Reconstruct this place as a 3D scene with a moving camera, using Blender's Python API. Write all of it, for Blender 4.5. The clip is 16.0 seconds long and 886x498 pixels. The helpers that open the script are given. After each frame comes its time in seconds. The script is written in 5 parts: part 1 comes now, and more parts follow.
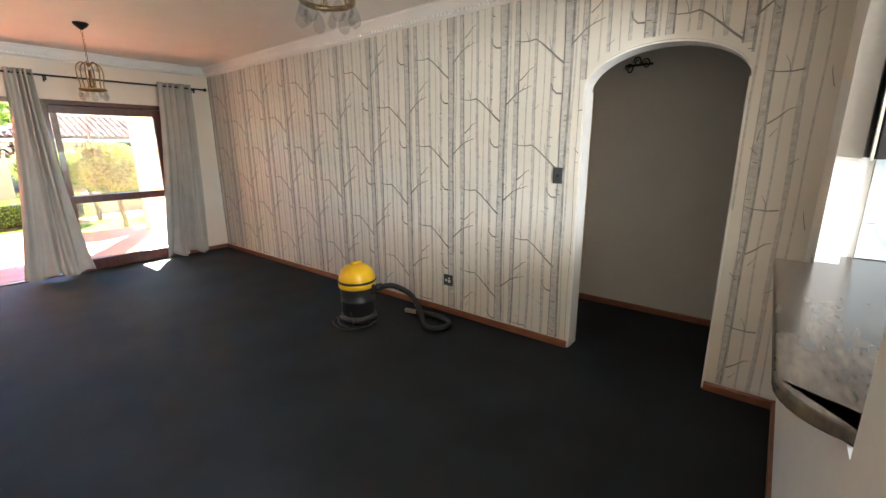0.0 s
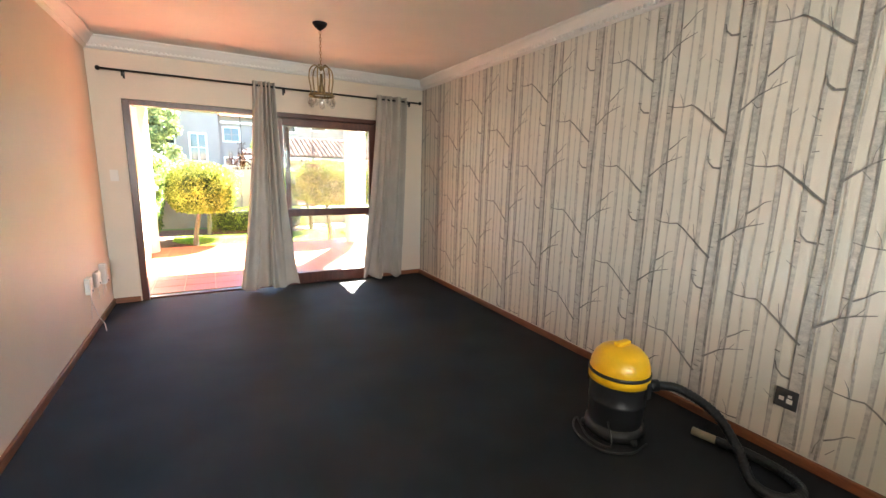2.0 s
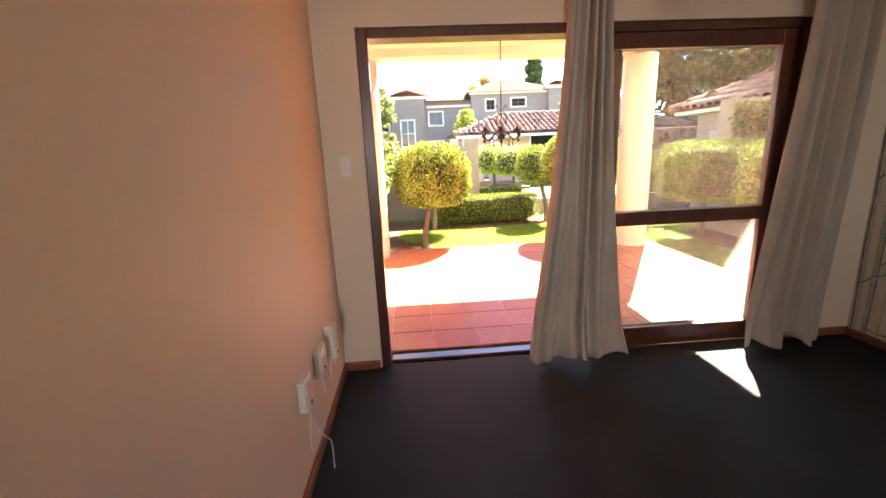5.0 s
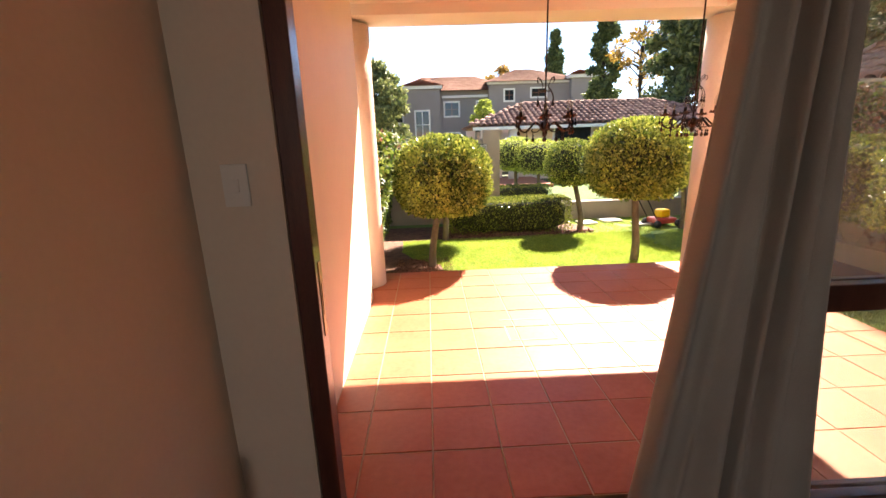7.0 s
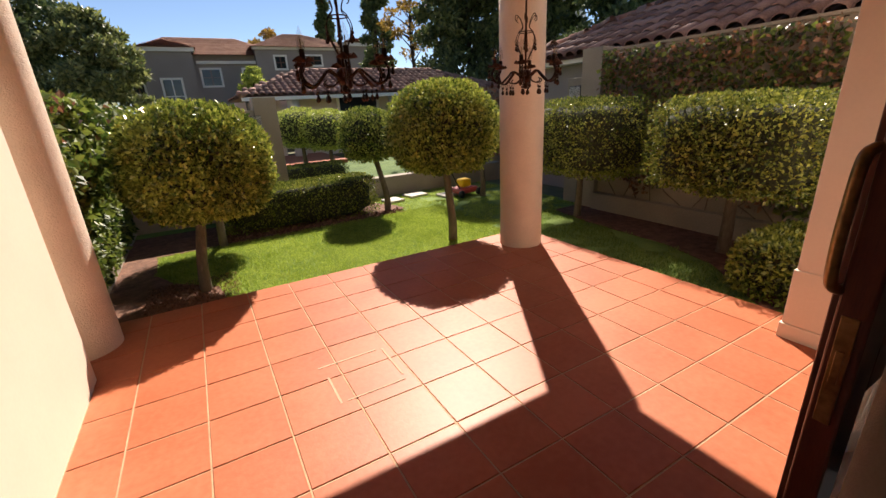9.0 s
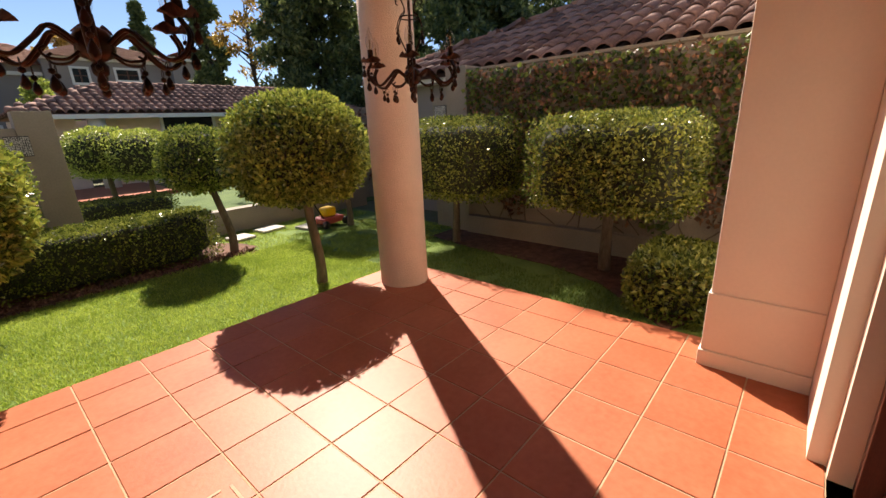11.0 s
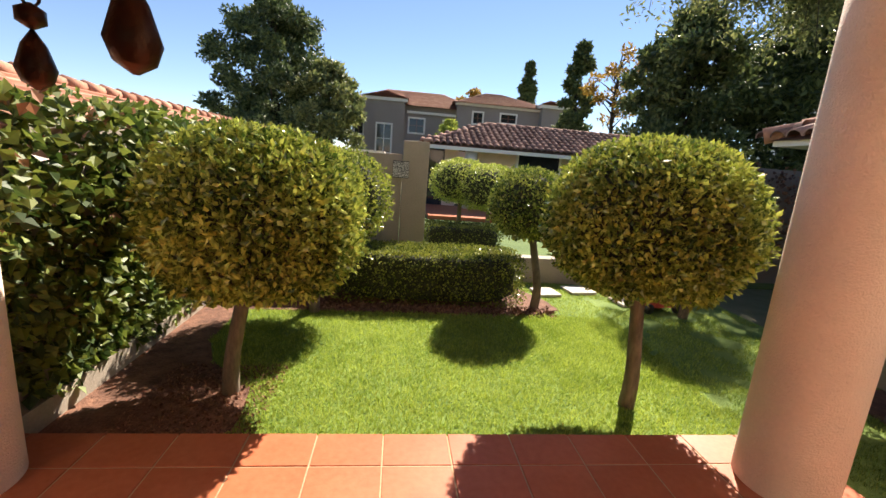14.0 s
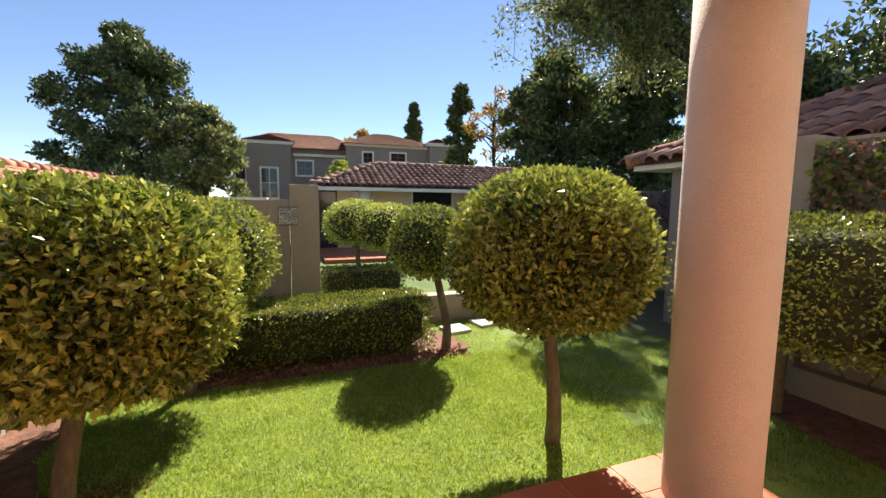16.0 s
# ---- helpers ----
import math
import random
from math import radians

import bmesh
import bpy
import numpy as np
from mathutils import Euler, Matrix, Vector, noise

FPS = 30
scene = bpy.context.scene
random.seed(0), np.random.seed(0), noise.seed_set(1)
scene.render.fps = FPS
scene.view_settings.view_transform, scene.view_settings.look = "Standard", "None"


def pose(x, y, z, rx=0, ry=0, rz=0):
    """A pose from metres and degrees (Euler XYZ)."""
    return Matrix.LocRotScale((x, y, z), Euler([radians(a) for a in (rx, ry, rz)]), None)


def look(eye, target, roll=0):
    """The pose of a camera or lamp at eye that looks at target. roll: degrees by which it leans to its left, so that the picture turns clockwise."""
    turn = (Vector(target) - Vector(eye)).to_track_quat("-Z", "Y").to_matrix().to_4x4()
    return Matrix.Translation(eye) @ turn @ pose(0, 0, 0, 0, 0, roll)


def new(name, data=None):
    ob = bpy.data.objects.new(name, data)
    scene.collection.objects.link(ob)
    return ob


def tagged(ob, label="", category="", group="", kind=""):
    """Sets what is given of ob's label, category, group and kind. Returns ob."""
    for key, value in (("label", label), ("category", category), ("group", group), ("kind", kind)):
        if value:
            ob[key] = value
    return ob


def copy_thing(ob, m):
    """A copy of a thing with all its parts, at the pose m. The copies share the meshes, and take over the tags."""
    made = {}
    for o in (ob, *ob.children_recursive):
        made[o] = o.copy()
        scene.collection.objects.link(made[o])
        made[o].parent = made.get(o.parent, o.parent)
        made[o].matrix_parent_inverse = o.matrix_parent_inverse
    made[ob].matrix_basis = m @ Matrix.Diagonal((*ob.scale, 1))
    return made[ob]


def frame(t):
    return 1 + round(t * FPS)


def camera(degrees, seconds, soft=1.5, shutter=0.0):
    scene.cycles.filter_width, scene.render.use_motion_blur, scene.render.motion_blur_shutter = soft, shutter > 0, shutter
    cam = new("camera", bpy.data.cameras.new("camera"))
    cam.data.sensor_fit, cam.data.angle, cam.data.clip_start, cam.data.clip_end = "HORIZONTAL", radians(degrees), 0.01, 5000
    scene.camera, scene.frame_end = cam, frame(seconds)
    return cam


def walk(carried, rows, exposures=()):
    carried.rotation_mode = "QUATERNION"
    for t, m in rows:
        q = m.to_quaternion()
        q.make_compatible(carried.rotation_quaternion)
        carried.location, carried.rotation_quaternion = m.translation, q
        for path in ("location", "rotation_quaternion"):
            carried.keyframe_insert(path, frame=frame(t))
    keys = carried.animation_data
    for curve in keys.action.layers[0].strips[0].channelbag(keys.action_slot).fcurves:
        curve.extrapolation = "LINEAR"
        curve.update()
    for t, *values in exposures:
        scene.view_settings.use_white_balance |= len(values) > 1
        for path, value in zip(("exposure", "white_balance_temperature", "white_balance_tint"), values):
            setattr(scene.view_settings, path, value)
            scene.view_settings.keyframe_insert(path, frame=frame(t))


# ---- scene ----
cam = camera(93.5, 16.0)
PATH = [
    (0, (0.077, 0.104, 1.525), (1.591, 1.321, 1.051), -0.4),
    (0.5, (0.222, 0.333, 1.499), (1.909, 1.327, 1.093), 0.1),
    (1, (0.286, 0.67, 1.497), (1.862, 1.851, 1.146), 0.1),
    (1.5, (0.362, 1.065, 1.46), (1.659, 2.545, 1.104), 0.3),
    (1.6, (0.376, 1.138, 1.452), (1.604, 2.676, 1.096), 0.4),
    (2, (0.392, 1.501, 1.459), (1.349, 3.219, 1.096), 1.5),
    (2.5, (0.358, 1.929, 1.464), (1.032, 3.774, 1.089), 1.5),
    (3, (0.324, 2.399, 1.441), (0.747, 4.314, 1.05), 0.5),
    (3.5, (0.262, 2.858, 1.436), (0.474, 4.81, 1.055), -0.9),
    (4, (0.158, 3.33, 1.435), (0.222, 5.29, 1.039), -2.2),
    (4.5, (0.076, 3.812, 1.429), (0.165, 5.764, 1.001), -2.5),
    (5, (-0.052, 4.285, 1.411), (0.069, 6.227, 0.95), -2.5),
    (5.2, (-0.086, 4.484, 1.423), (0.049, 6.418, 0.933), -2.4),
    (7.3, (0.117, 5.848, 1.437), (0.165, 7.785, 0.94), -1.9),
    (7.5, (0.137, 5.951, 1.438), (0.234, 7.88, 0.918), -2.2),
    (8, (0.123, 6.257, 1.417), (0.455, 8.143, 0.841), -2.4),
    (8.5, (0.14, 6.525, 1.395), (0.777, 8.316, 0.772), -2.7),
    (9, (0.26, 6.715, 1.386), (1.181, 8.368, 0.737), -3.1),
    (9.5, (0.337, 6.868, 1.379), (1.499, 8.353, 0.713), -3.4),
    (9.7, (0.367, 6.934, 1.37), (1.608, 8.35, 0.697), -3.4),
    (11.8, (0.649, 7.662, 1.329), (2.094, 8.935, 0.79), -3.0),
    (12, (0.657, 7.763, 1.343), (2.016, 9.135, 0.823), -2.5),
    (12.5, (0.845, 7.925, 1.395), (1.92, 9.545, 0.924), -0.4),
    (13, (0.928, 8.083, 1.434), (1.718, 9.864, 0.984), 1.6),
    (13.5, (0.959, 8.216, 1.413), (1.459, 10.104, 0.984), 3.2),
    (14, (1.039, 8.357, 1.403), (1.272, 10.302, 1.0), 4.5),
    (14.5, (1.063, 8.491, 1.414), (1.088, 10.456, 1.047), 6.0),
    (15, (1.037, 8.613, 1.425), (1.068, 10.594, 1.154), 3.9),
    (15.5, (1.093, 8.667, 1.438), (1.368, 10.638, 1.239), 0.7),
    (16, (1.09, 8.593, 1.426), (1.776, 10.46, 1.215), 0.5),
]
EXPOSURES = [(0.0, 5.3, 5900, 4), (1.5, 5.5, 5500, -1), (2.0, 5.3, 6200, 4), (2.5, 5.35, 6000, 1), (3.0, 5.25, 5900, 0), (4.0, 4.75, 6600, 8), (5.0, 4.25, 7100, 18), (7.3, 2.45, 7100, 17), (8.0, 1.75, 6900, 14), (8.5, 1.4, 6900, 15), (9.0, 1.15, 6900, 16), (9.7, 1.2, 6900, 16), (12.0, 1.35, 6900, 16), (13.0, 1.7, 7000, 15), (14.5, 1.6, 6900, 15), (16.0, 1.6, 6900, 15)]
walk(cam, [(t, look(eye, target, roll)) for t, eye, target, roll in PATH], EXPOSURES)

# ---- world and large lights ----
SUN_EL, SUN_AZ = radians(45.3), math.atan2(0.53, 0.848)
world = bpy.data.worlds.new("sky")
scene.world = world
world.use_nodes = True
sky = world.node_tree.nodes.new("ShaderNodeTexSky")
sky.sky_type, sky.sun_disc = "NISHITA", False
sky.sun_elevation, sky.sun_rotation = SUN_EL, SUN_AZ
sky.air_density, sky.dust_density, sky.ozone_density, sky.altitude = 1.0, 0.05, 4.0, 1500
background = world.node_tree.nodes["Background"]
world.node_tree.links.new(sky.outputs[0], background.inputs[0])
background.inputs[1].default_value = 0.06
sun_data = bpy.data.lights.new("sun", "SUN")
sun_data.energy, sun_data.angle, sun_data.color = 5.0, radians(0.53), (1.0, 0.93, 0.82)
sun = new("sun", sun_data)
toward = Vector((math.sin(SUN_AZ) * math.cos(SUN_EL), math.cos(SUN_AZ) * math.cos(SUN_EL), math.sin(SUN_EL)))
sun.matrix_world = look(toward * 60, (0, 0, 0))
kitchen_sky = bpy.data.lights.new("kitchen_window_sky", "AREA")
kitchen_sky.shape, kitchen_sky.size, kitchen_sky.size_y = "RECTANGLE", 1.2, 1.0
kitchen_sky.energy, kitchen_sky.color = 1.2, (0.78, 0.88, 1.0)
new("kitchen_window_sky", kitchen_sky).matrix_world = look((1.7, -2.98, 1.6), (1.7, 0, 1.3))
# Fill lamp added to brighten the room; no window is known here.
rear_fill = bpy.data.lights.new("rear_room_fill", "AREA")
rear_fill.shape, rear_fill.size, rear_fill.size_y = "RECTANGLE", 0.9, 1.0
rear_fill.energy, rear_fill.color = 8, (1.0, 0.95, 0.9)
new("rear_room_fill", rear_fill).matrix_world = look((0.1, -2.98, 1.6), (0.6, 4, 1.2))


# ---- materials ----
def mat(name, base, rough=0.6, metal=0.0, var=0.12, scale=3.0, fine=60.0, bump=0.1, bumpscale=120.0, island=0.0, obrand=0.0, spec=0.5, base2=None, stretch=(1, 1, 1), coat=0.0, glow=0.0, hue=0.0):
    m = bpy.data.materials.new(name)
    m.use_nodes = True
    nt = m.node_tree
    n, link = nt.nodes, nt.links.new
    bsdf = n["Principled BSDF"]
    geo = n.new("ShaderNodeNewGeometry")
    mapping = n.new("ShaderNodeMapping")
    mapping.inputs["Scale"].default_value = stretch
    link(geo.outputs["Position"], mapping.inputs["Vector"])
    a, b = n.new("ShaderNodeTexNoise"), n.new("ShaderNodeTexNoise")
    a.inputs["Scale"].default_value, b.inputs["Scale"].default_value = scale, fine
    a.inputs["Detail"].default_value = 5
    link(mapping.outputs[0], a.inputs["Vector"]), link(mapping.outputs[0], b.inputs["Vector"])
    add = n.new("ShaderNodeMath")
    add.operation = "ADD"
    link(a.outputs["Fac"], add.inputs[0])
    half = n.new("ShaderNodeMath")
    half.operation = "MULTIPLY_ADD"
    half.inputs[1].default_value, half.inputs[2].default_value = 0.6, -0.3
    link(b.outputs["Fac"], half.inputs[0]), link(half.outputs[0], add.inputs[1])
    last = add
    for amount, kind, socket in ((island, "geo", "Random Per Island"), (obrand, "ob", "Random")):
        if amount:
            src = geo if kind == "geo" else n.new("ShaderNodeObjectInfo")
            extra = n.new("ShaderNodeMath")
            extra.operation = "MULTIPLY_ADD"
            extra.inputs[1].default_value = amount
            link(src.outputs[socket], extra.inputs[0]), link(last.outputs[0], extra.inputs[2])
            shift = n.new("ShaderNodeMath")
            shift.operation = "SUBTRACT"
            shift.inputs[1].default_value = amount / 2
            link(extra.outputs[0], shift.inputs[0])
            last = shift
    ramp = n.new("ShaderNodeMix")
    ramp.data_type = "RGBA"
    two = base2 or tuple(min(1, c * (1 + var)) for c in base)
    one = base if base2 else tuple(c * (1 - var) for c in base)
    ramp.inputs[6].default_value, ramp.inputs[7].default_value = (*one, 1), (*two, 1)
    sharpen = n.new("ShaderNodeMapRange")
    sharpen.inputs[1].default_value, sharpen.inputs[2].default_value = 0.25, 0.75
    link(last.outputs[0], sharpen.inputs[0]), link(sharpen.outputs[0], ramp.inputs[0])
    out = ramp.outputs[2]
    link(out, bsdf.inputs["Base Color"])
    bsdf.inputs["Roughness"].default_value, bsdf.inputs["Metallic"].default_value = rough, metal
    bsdf.inputs["Specular IOR Level"].default_value = spec
    bsdf.inputs["Coat Weight"].default_value = coat
    if bump:
        c = n.new("ShaderNodeTexNoise")
        c.inputs["Scale"].default_value, c.inputs["Detail"].default_value = bumpscale, 4
        link(mapping.outputs[0], c.inputs["Vector"])
        bm_ = n.new("ShaderNodeBump")
        bm_.inputs["Strength"].default_value, bm_.inputs["Distance"].default_value = bump, 0.01
        link(c.outputs["Fac"], bm_.inputs["Height"]), link(bm_.outputs[0], bsdf.inputs["Normal"])
    return m


def leaf_mat(name, dark, light, rough=0.38, through_it=0.3, island=0.9):
    m = mat(name, dark, rough, base2=light, scale=4, fine=25, bump=0, island=island)
    bsdf = m.node_tree.nodes["Principled BSDF"]
    colour = bsdf.inputs["Base Color"].links[0].from_socket
    tr = m.node_tree.nodes.new("ShaderNodeBsdfTranslucent")
    mix = m.node_tree.nodes.new("ShaderNodeMixShader")
    mix.inputs[0].default_value = through_it
    link = m.node_tree.links.new
    link(colour, tr.inputs[0]), link(bsdf.outputs[0], mix.inputs[1]), link(tr.outputs[0], mix.inputs[2])
    link(mix.outputs[0], m.node_tree.nodes["Material Output"].inputs[0])
    return m


def glass_mat(name, tint=(0.95, 0.98, 0.97), rough=0.0, haze=0.0):
    m = bpy.data.materials.new(name)
    m.use_nodes = True
    nt = m.node_tree
    tr, gl, mx, lw, pw, fr = (nt.nodes.new(k) for k in ("ShaderNodeBsdfTransparent", "ShaderNodeBsdfGlossy", "ShaderNodeMixShader", "ShaderNodeLayerWeight", "ShaderNodeMath", "ShaderNodeMath"))
    tr.inputs[0].default_value, gl.inputs["Roughness"].default_value = (*tint, 1), rough
    lw.inputs[0].default_value = 0.5
    pw.operation, fr.operation = "POWER", "MULTIPLY_ADD"
    pw.inputs[1].default_value, fr.inputs[1].default_value, fr.inputs[2].default_value = 4.0, 0.6, 0.035
    link = nt.links.new
    link(lw.outputs["Facing"], pw.inputs[0]), link(pw.outputs[0], fr.inputs[0])
    link(fr.outputs[0], mx.inputs[0]), link(tr.outputs[0], mx.inputs[1]), link(gl.outputs[0], mx.inputs[2])
    last = mx.outputs[0]
    # A pale translucent share paints in the haze of reflected light.
    if haze:
        veil, both = nt.nodes.new("ShaderNodeBsdfTranslucent"), nt.nodes.new("ShaderNodeMixShader")
        veil.inputs[0].default_value, both.inputs[0].default_value = (0.85, 0.87, 0.85, 1), haze
        link(last, both.inputs[1]), link(veil.outputs[0], both.inputs[2])
        last = both.outputs[0]
    link(last, nt.nodes["Material Output"].inputs[0])
    return m


M_CARPET = mat("charcoal_carpet", (0.011, 0.0128, 0.0165), 0.76, var=0.6, scale=2.2, fine=350, bump=0.4, bumpscale=500, spec=0.32)
M_PAPER = mat("wallpaper_ground", (0.7, 0.665, 0.585), 0.62, var=0.05, fine=200, bump=0.05)
M_TRUNK = mat("printed_bark", (0.27, 0.26, 0.245), 0.62, base2=(0.56, 0.535, 0.485), scale=9, fine=60, bump=0, stretch=(1, 1.6, 1), island=0.25)
M_TRUNKD = mat("printed_bark_shade", (0.15, 0.143, 0.138), 0.62, base2=(0.44, 0.425, 0.39), scale=14, fine=120, bump=0, island=0.2)
M_TRUNKL = mat("printed_pale_bark", (0.4, 0.385, 0.355), 0.62, base2=(0.64, 0.61, 0.55), scale=14, fine=90, bump=0, stretch=(1, 1, 2.5))
M_BRANCH = mat("printed_branch", (0.13, 0.125, 0.12), 0.62, base2=(0.3, 0.29, 0.27), scale=10, fine=120, bump=0)
M_WALL = mat("cream_wall_paint", (0.69, 0.585, 0.475), 0.55, var=0.03, scale=1.5, bump=0.06, bumpscale=220, spec=0.35)
M_WHITEWALL = mat("white_wall_paint", (0.76, 0.74, 0.71), 0.55, var=0.03, bump=0.06, bumpscale=220)
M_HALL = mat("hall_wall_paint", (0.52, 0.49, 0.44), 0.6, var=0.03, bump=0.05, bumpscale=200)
M_CEIL = mat("ceiling_paint", (0.74, 0.7, 0.65), 0.7, var=0.03, bump=0.05, bumpscale=150)
M_CORNICE = mat("white_plaster", (0.78, 0.75, 0.71), 0.55, var=0.03, bump=0.03)
M_SKIRT = mat("varnished_skirting", (0.16, 0.055, 0.025), 0.35, base2=(0.26, 0.1, 0.045), scale=8, fine=60, stretch=(1, 1, 8), bump=0.05)
M_WOOD = mat("dark_hardwood", (0.06, 0.018, 0.012), 0.3, base2=(0.12, 0.04, 0.024), scale=6, fine=90, stretch=(6, 6, 0.6), bump=0.06, coat=0.2)
M_WOODH = mat("dark_hardwood_rail", (0.06, 0.018, 0.012), 0.3, base2=(0.12, 0.04, 0.024), scale=6, fine=90, stretch=(0.6, 6, 6), bump=0.06, coat=0.2)
M_CURTAIN = mat("grey_linen_weave", (0.42, 0.375, 0.325), 0.85, var=0.08, scale=5, fine=300, bump=0.2, bumpscale=600, spec=0.2)
M_IRON = mat("black_iron", (0.018, 0.016, 0.015), 0.45, 0.6, var=0.2, bump=0.05)
M_BRONZE = mat("aged_bronze", (0.05, 0.026, 0.016), 0.42, 0.75, var=0.4, scale=25, bump=0.2, bumpscale=90)
M_RUST = mat("rusted_leaf_metal", (0.11, 0.045, 0.025), 0.55, 0.5, var=0.4, scale=30, bump=0.2, bumpscale=120)
M_BRASS = mat("antique_brass", (0.28, 0.19, 0.09), 0.38, 0.9, var=0.3, scale=30, bump=0.1)
M_CRYSTAL = glass_mat("cut_crystal", (0.9, 0.9, 0.9), 0.03)
# The panes carry a slight painted haze in place of reflections.
M_GLASS = glass_mat("window_glass", haze=0.035)
M_BULB = glass_mat("bulb_glass", (0.93, 0.92, 0.9), 0.02)
M_YELLOW = mat("yellow_plastic", (0.86, 0.5, 0.01), 0.3, var=0.05, bump=0.02, spec=0.5)
M_BLACKPL = mat("black_plastic", (0.018, 0.019, 0.021), 0.35, var=0.2, bump=0.03)
M_DARKPL = mat("dark_grey_plastic", (0.05, 0.052, 0.055), 0.4, var=0.15, bump=0.03)
M_WHITEPL = mat("white_plastic", (0.72, 0.69, 0.64), 0.4, var=0.03, bump=0.02)
M_GRANITE = mat("brown_granite", (0.035, 0.027, 0.021), 0.24, base2=(0.14, 0.108, 0.082), scale=4, fine=22, stretch=(0.6, 2.2, 1), bump=0, spec=0.35)
M_SPLASH = mat("pale_blue_tile_glaze", (0.5, 0.56, 0.6), 0.18, var=0.04, bump=0.02)
M_CABINET = mat("black_gloss_laminate", (0.012, 0.01, 0.012), 0.12, var=0.1, bump=0)
M_CHROME = mat("chrome", (0.7, 0.7, 0.7), 0.15, 1.0, var=0.05, bump=0)
M_TERRA = mat("terracotta_tile", (0.33, 0.094, 0.042), 0.44, base2=(0.42, 0.135, 0.066), scale=2.2, fine=30, bump=0.06, bumpscale=60, obrand=0.22, spec=0.2)
M_GROUT = mat("sandy_grout", (0.4, 0.28, 0.17), 0.9, var=0.2, scale=6, bump=0.3)
M_RENDERW = mat("textured_plaster", (0.72, 0.585, 0.47), 0.8, var=0.06, scale=4, bump=0.75, bumpscale=110)
M_PATIOWALL = mat("smooth_patio_plaster", (0.78, 0.67, 0.55), 0.6, var=0.03, bump=0.05, bumpscale=200)
M_GARDENWALL = mat("taupe_garden_plaster", (0.3, 0.255, 0.2), 0.85, var=0.15, scale=2, bump=0.3, bumpscale=70)
M_SOIL = mat("brown_soil", (0.07, 0.03, 0.018), 0.95, base2=(0.21, 0.1, 0.06), scale=14, fine=70, bump=1.0, bumpscale=45)
M_MULCH = mat("leaf_litter", (0.1, 0.045, 0.025), 0.9, base2=(0.28, 0.14, 0.085), scale=10, island=0.8, bump=0)
M_LAWN = mat("lawn_ground", (0.08, 0.14, 0.02), 0.95, base2=(0.18, 0.26, 0.05), scale=3, fine=120, bump=0.8, bumpscale=160)
M_EARTH = mat("far_ground", (0.07, 0.09, 0.03), 0.95, base2=(0.14, 0.13, 0.07), scale=0.5, fine=6, bump=0.4, bumpscale=20)
M_FARLAWN = mat("far_lawn_ground", (0.045, 0.09, 0.014), 0.95, base2=(0.1, 0.16, 0.03), scale=1.5, fine=60, bump=0.8, bumpscale=80)
M_GRASS = leaf_mat("grass_blade", (0.17, 0.26, 0.022), (0.44, 0.52, 0.09), 0.5, 0.5)
# Darker copy of M_GRASS with the shade painted into its colour.
M_GRASSD = leaf_mat("shade_toned_grass_blade", (0.1, 0.17, 0.02), (0.26, 0.34, 0.07), 0.5, 0.5)
M_BARK = mat("smooth_bark", (0.09, 0.066, 0.046), 0.85, base2=(0.21, 0.16, 0.115), scale=12, fine=60, stretch=(1, 1, 0.3), bump=0.5, bumpscale=50)
M_DARKBARK = mat("dark_bark", (0.035, 0.027, 0.02), 0.9, var=0.3, scale=8, bump=0.5, bumpscale=20)
# One dark colour stands in for the shade between leaves.
M_CORE = mat("leaf_gap_shade", (0.03, 0.034, 0.012), 0.95, var=0.5, scale=30, bump=0.6, bumpscale=60)
M_TOPIARY = leaf_mat("topiary_leaf", (0.055, 0.098, 0.016), (0.46, 0.51, 0.1), 0.17, 0.2, 0.5)
M_HEDGE = leaf_mat("hedge_leaf", (0.05, 0.08, 0.015), (0.34, 0.37, 0.07), 0.2, 0.2, 0.5)
M_BUSH = leaf_mat("bright_bush_leaf", (0.2, 0.27, 0.04), (0.52, 0.57, 0.12), 0.4, 0.3)
M_IVY = leaf_mat("ivy_leaf", (0.04, 0.075, 0.014), (0.2, 0.25, 0.046), 0.55, 0.32)
M_IVYRED = leaf_mat("autumn_ivy_leaf", (0.12, 0.065, 0.04), (0.34, 0.17, 0.09), 0.4, 0.2)
M_TREE = leaf_mat("evergreen_leaf", (0.035, 0.065, 0.022), (0.15, 0.19, 0.065), 0.5, 0.2)
M_TREE2 = leaf_mat("olive_leaf", (0.08, 0.11, 0.035), (0.27, 0.29, 0.1), 0.5, 0.35)
M_AUTUMN = leaf_mat("autumn_leaf", (0.2, 0.12, 0.02), (0.45, 0.3, 0.06), 0.5, 0.3)
M_ROOF = mat("brown_roof_tile", (0.16, 0.09, 0.07), 0.85, spec=0.25, base2=(0.34, 0.21, 0.165), scale=3, fine=40, bump=0.25, bumpscale=60, obrand=0.7)
M_ROOFS = mat("brown_roof_tile_far", (0.17, 0.095, 0.072), 0.88, spec=0.2, base2=(0.34, 0.2, 0.15), scale=3, fine=40, bump=0.2, bumpscale=60, island=0.7)
M_ROOFR = mat("red_roof_tile", (0.27, 0.125, 0.08), 0.88, spec=0.2, base2=(0.44, 0.23, 0.155), scale=2, fine=20, bump=0.2, bumpscale=40, island=0.5)
M_HOUSE = mat("grey_house_plaster", (0.27, 0.235, 0.225), 0.85, var=0.08, scale=0.7, bump=0.2, bumpscale=30)
M_TRIMW = mat("white_trim_paint", (0.75, 0.73, 0.7), 0.6, var=0.04, bump=0)
M_DARKGL = mat("dark_window_glass", (0.02, 0.024, 0.03), 0.06, var=0.3, bump=0)
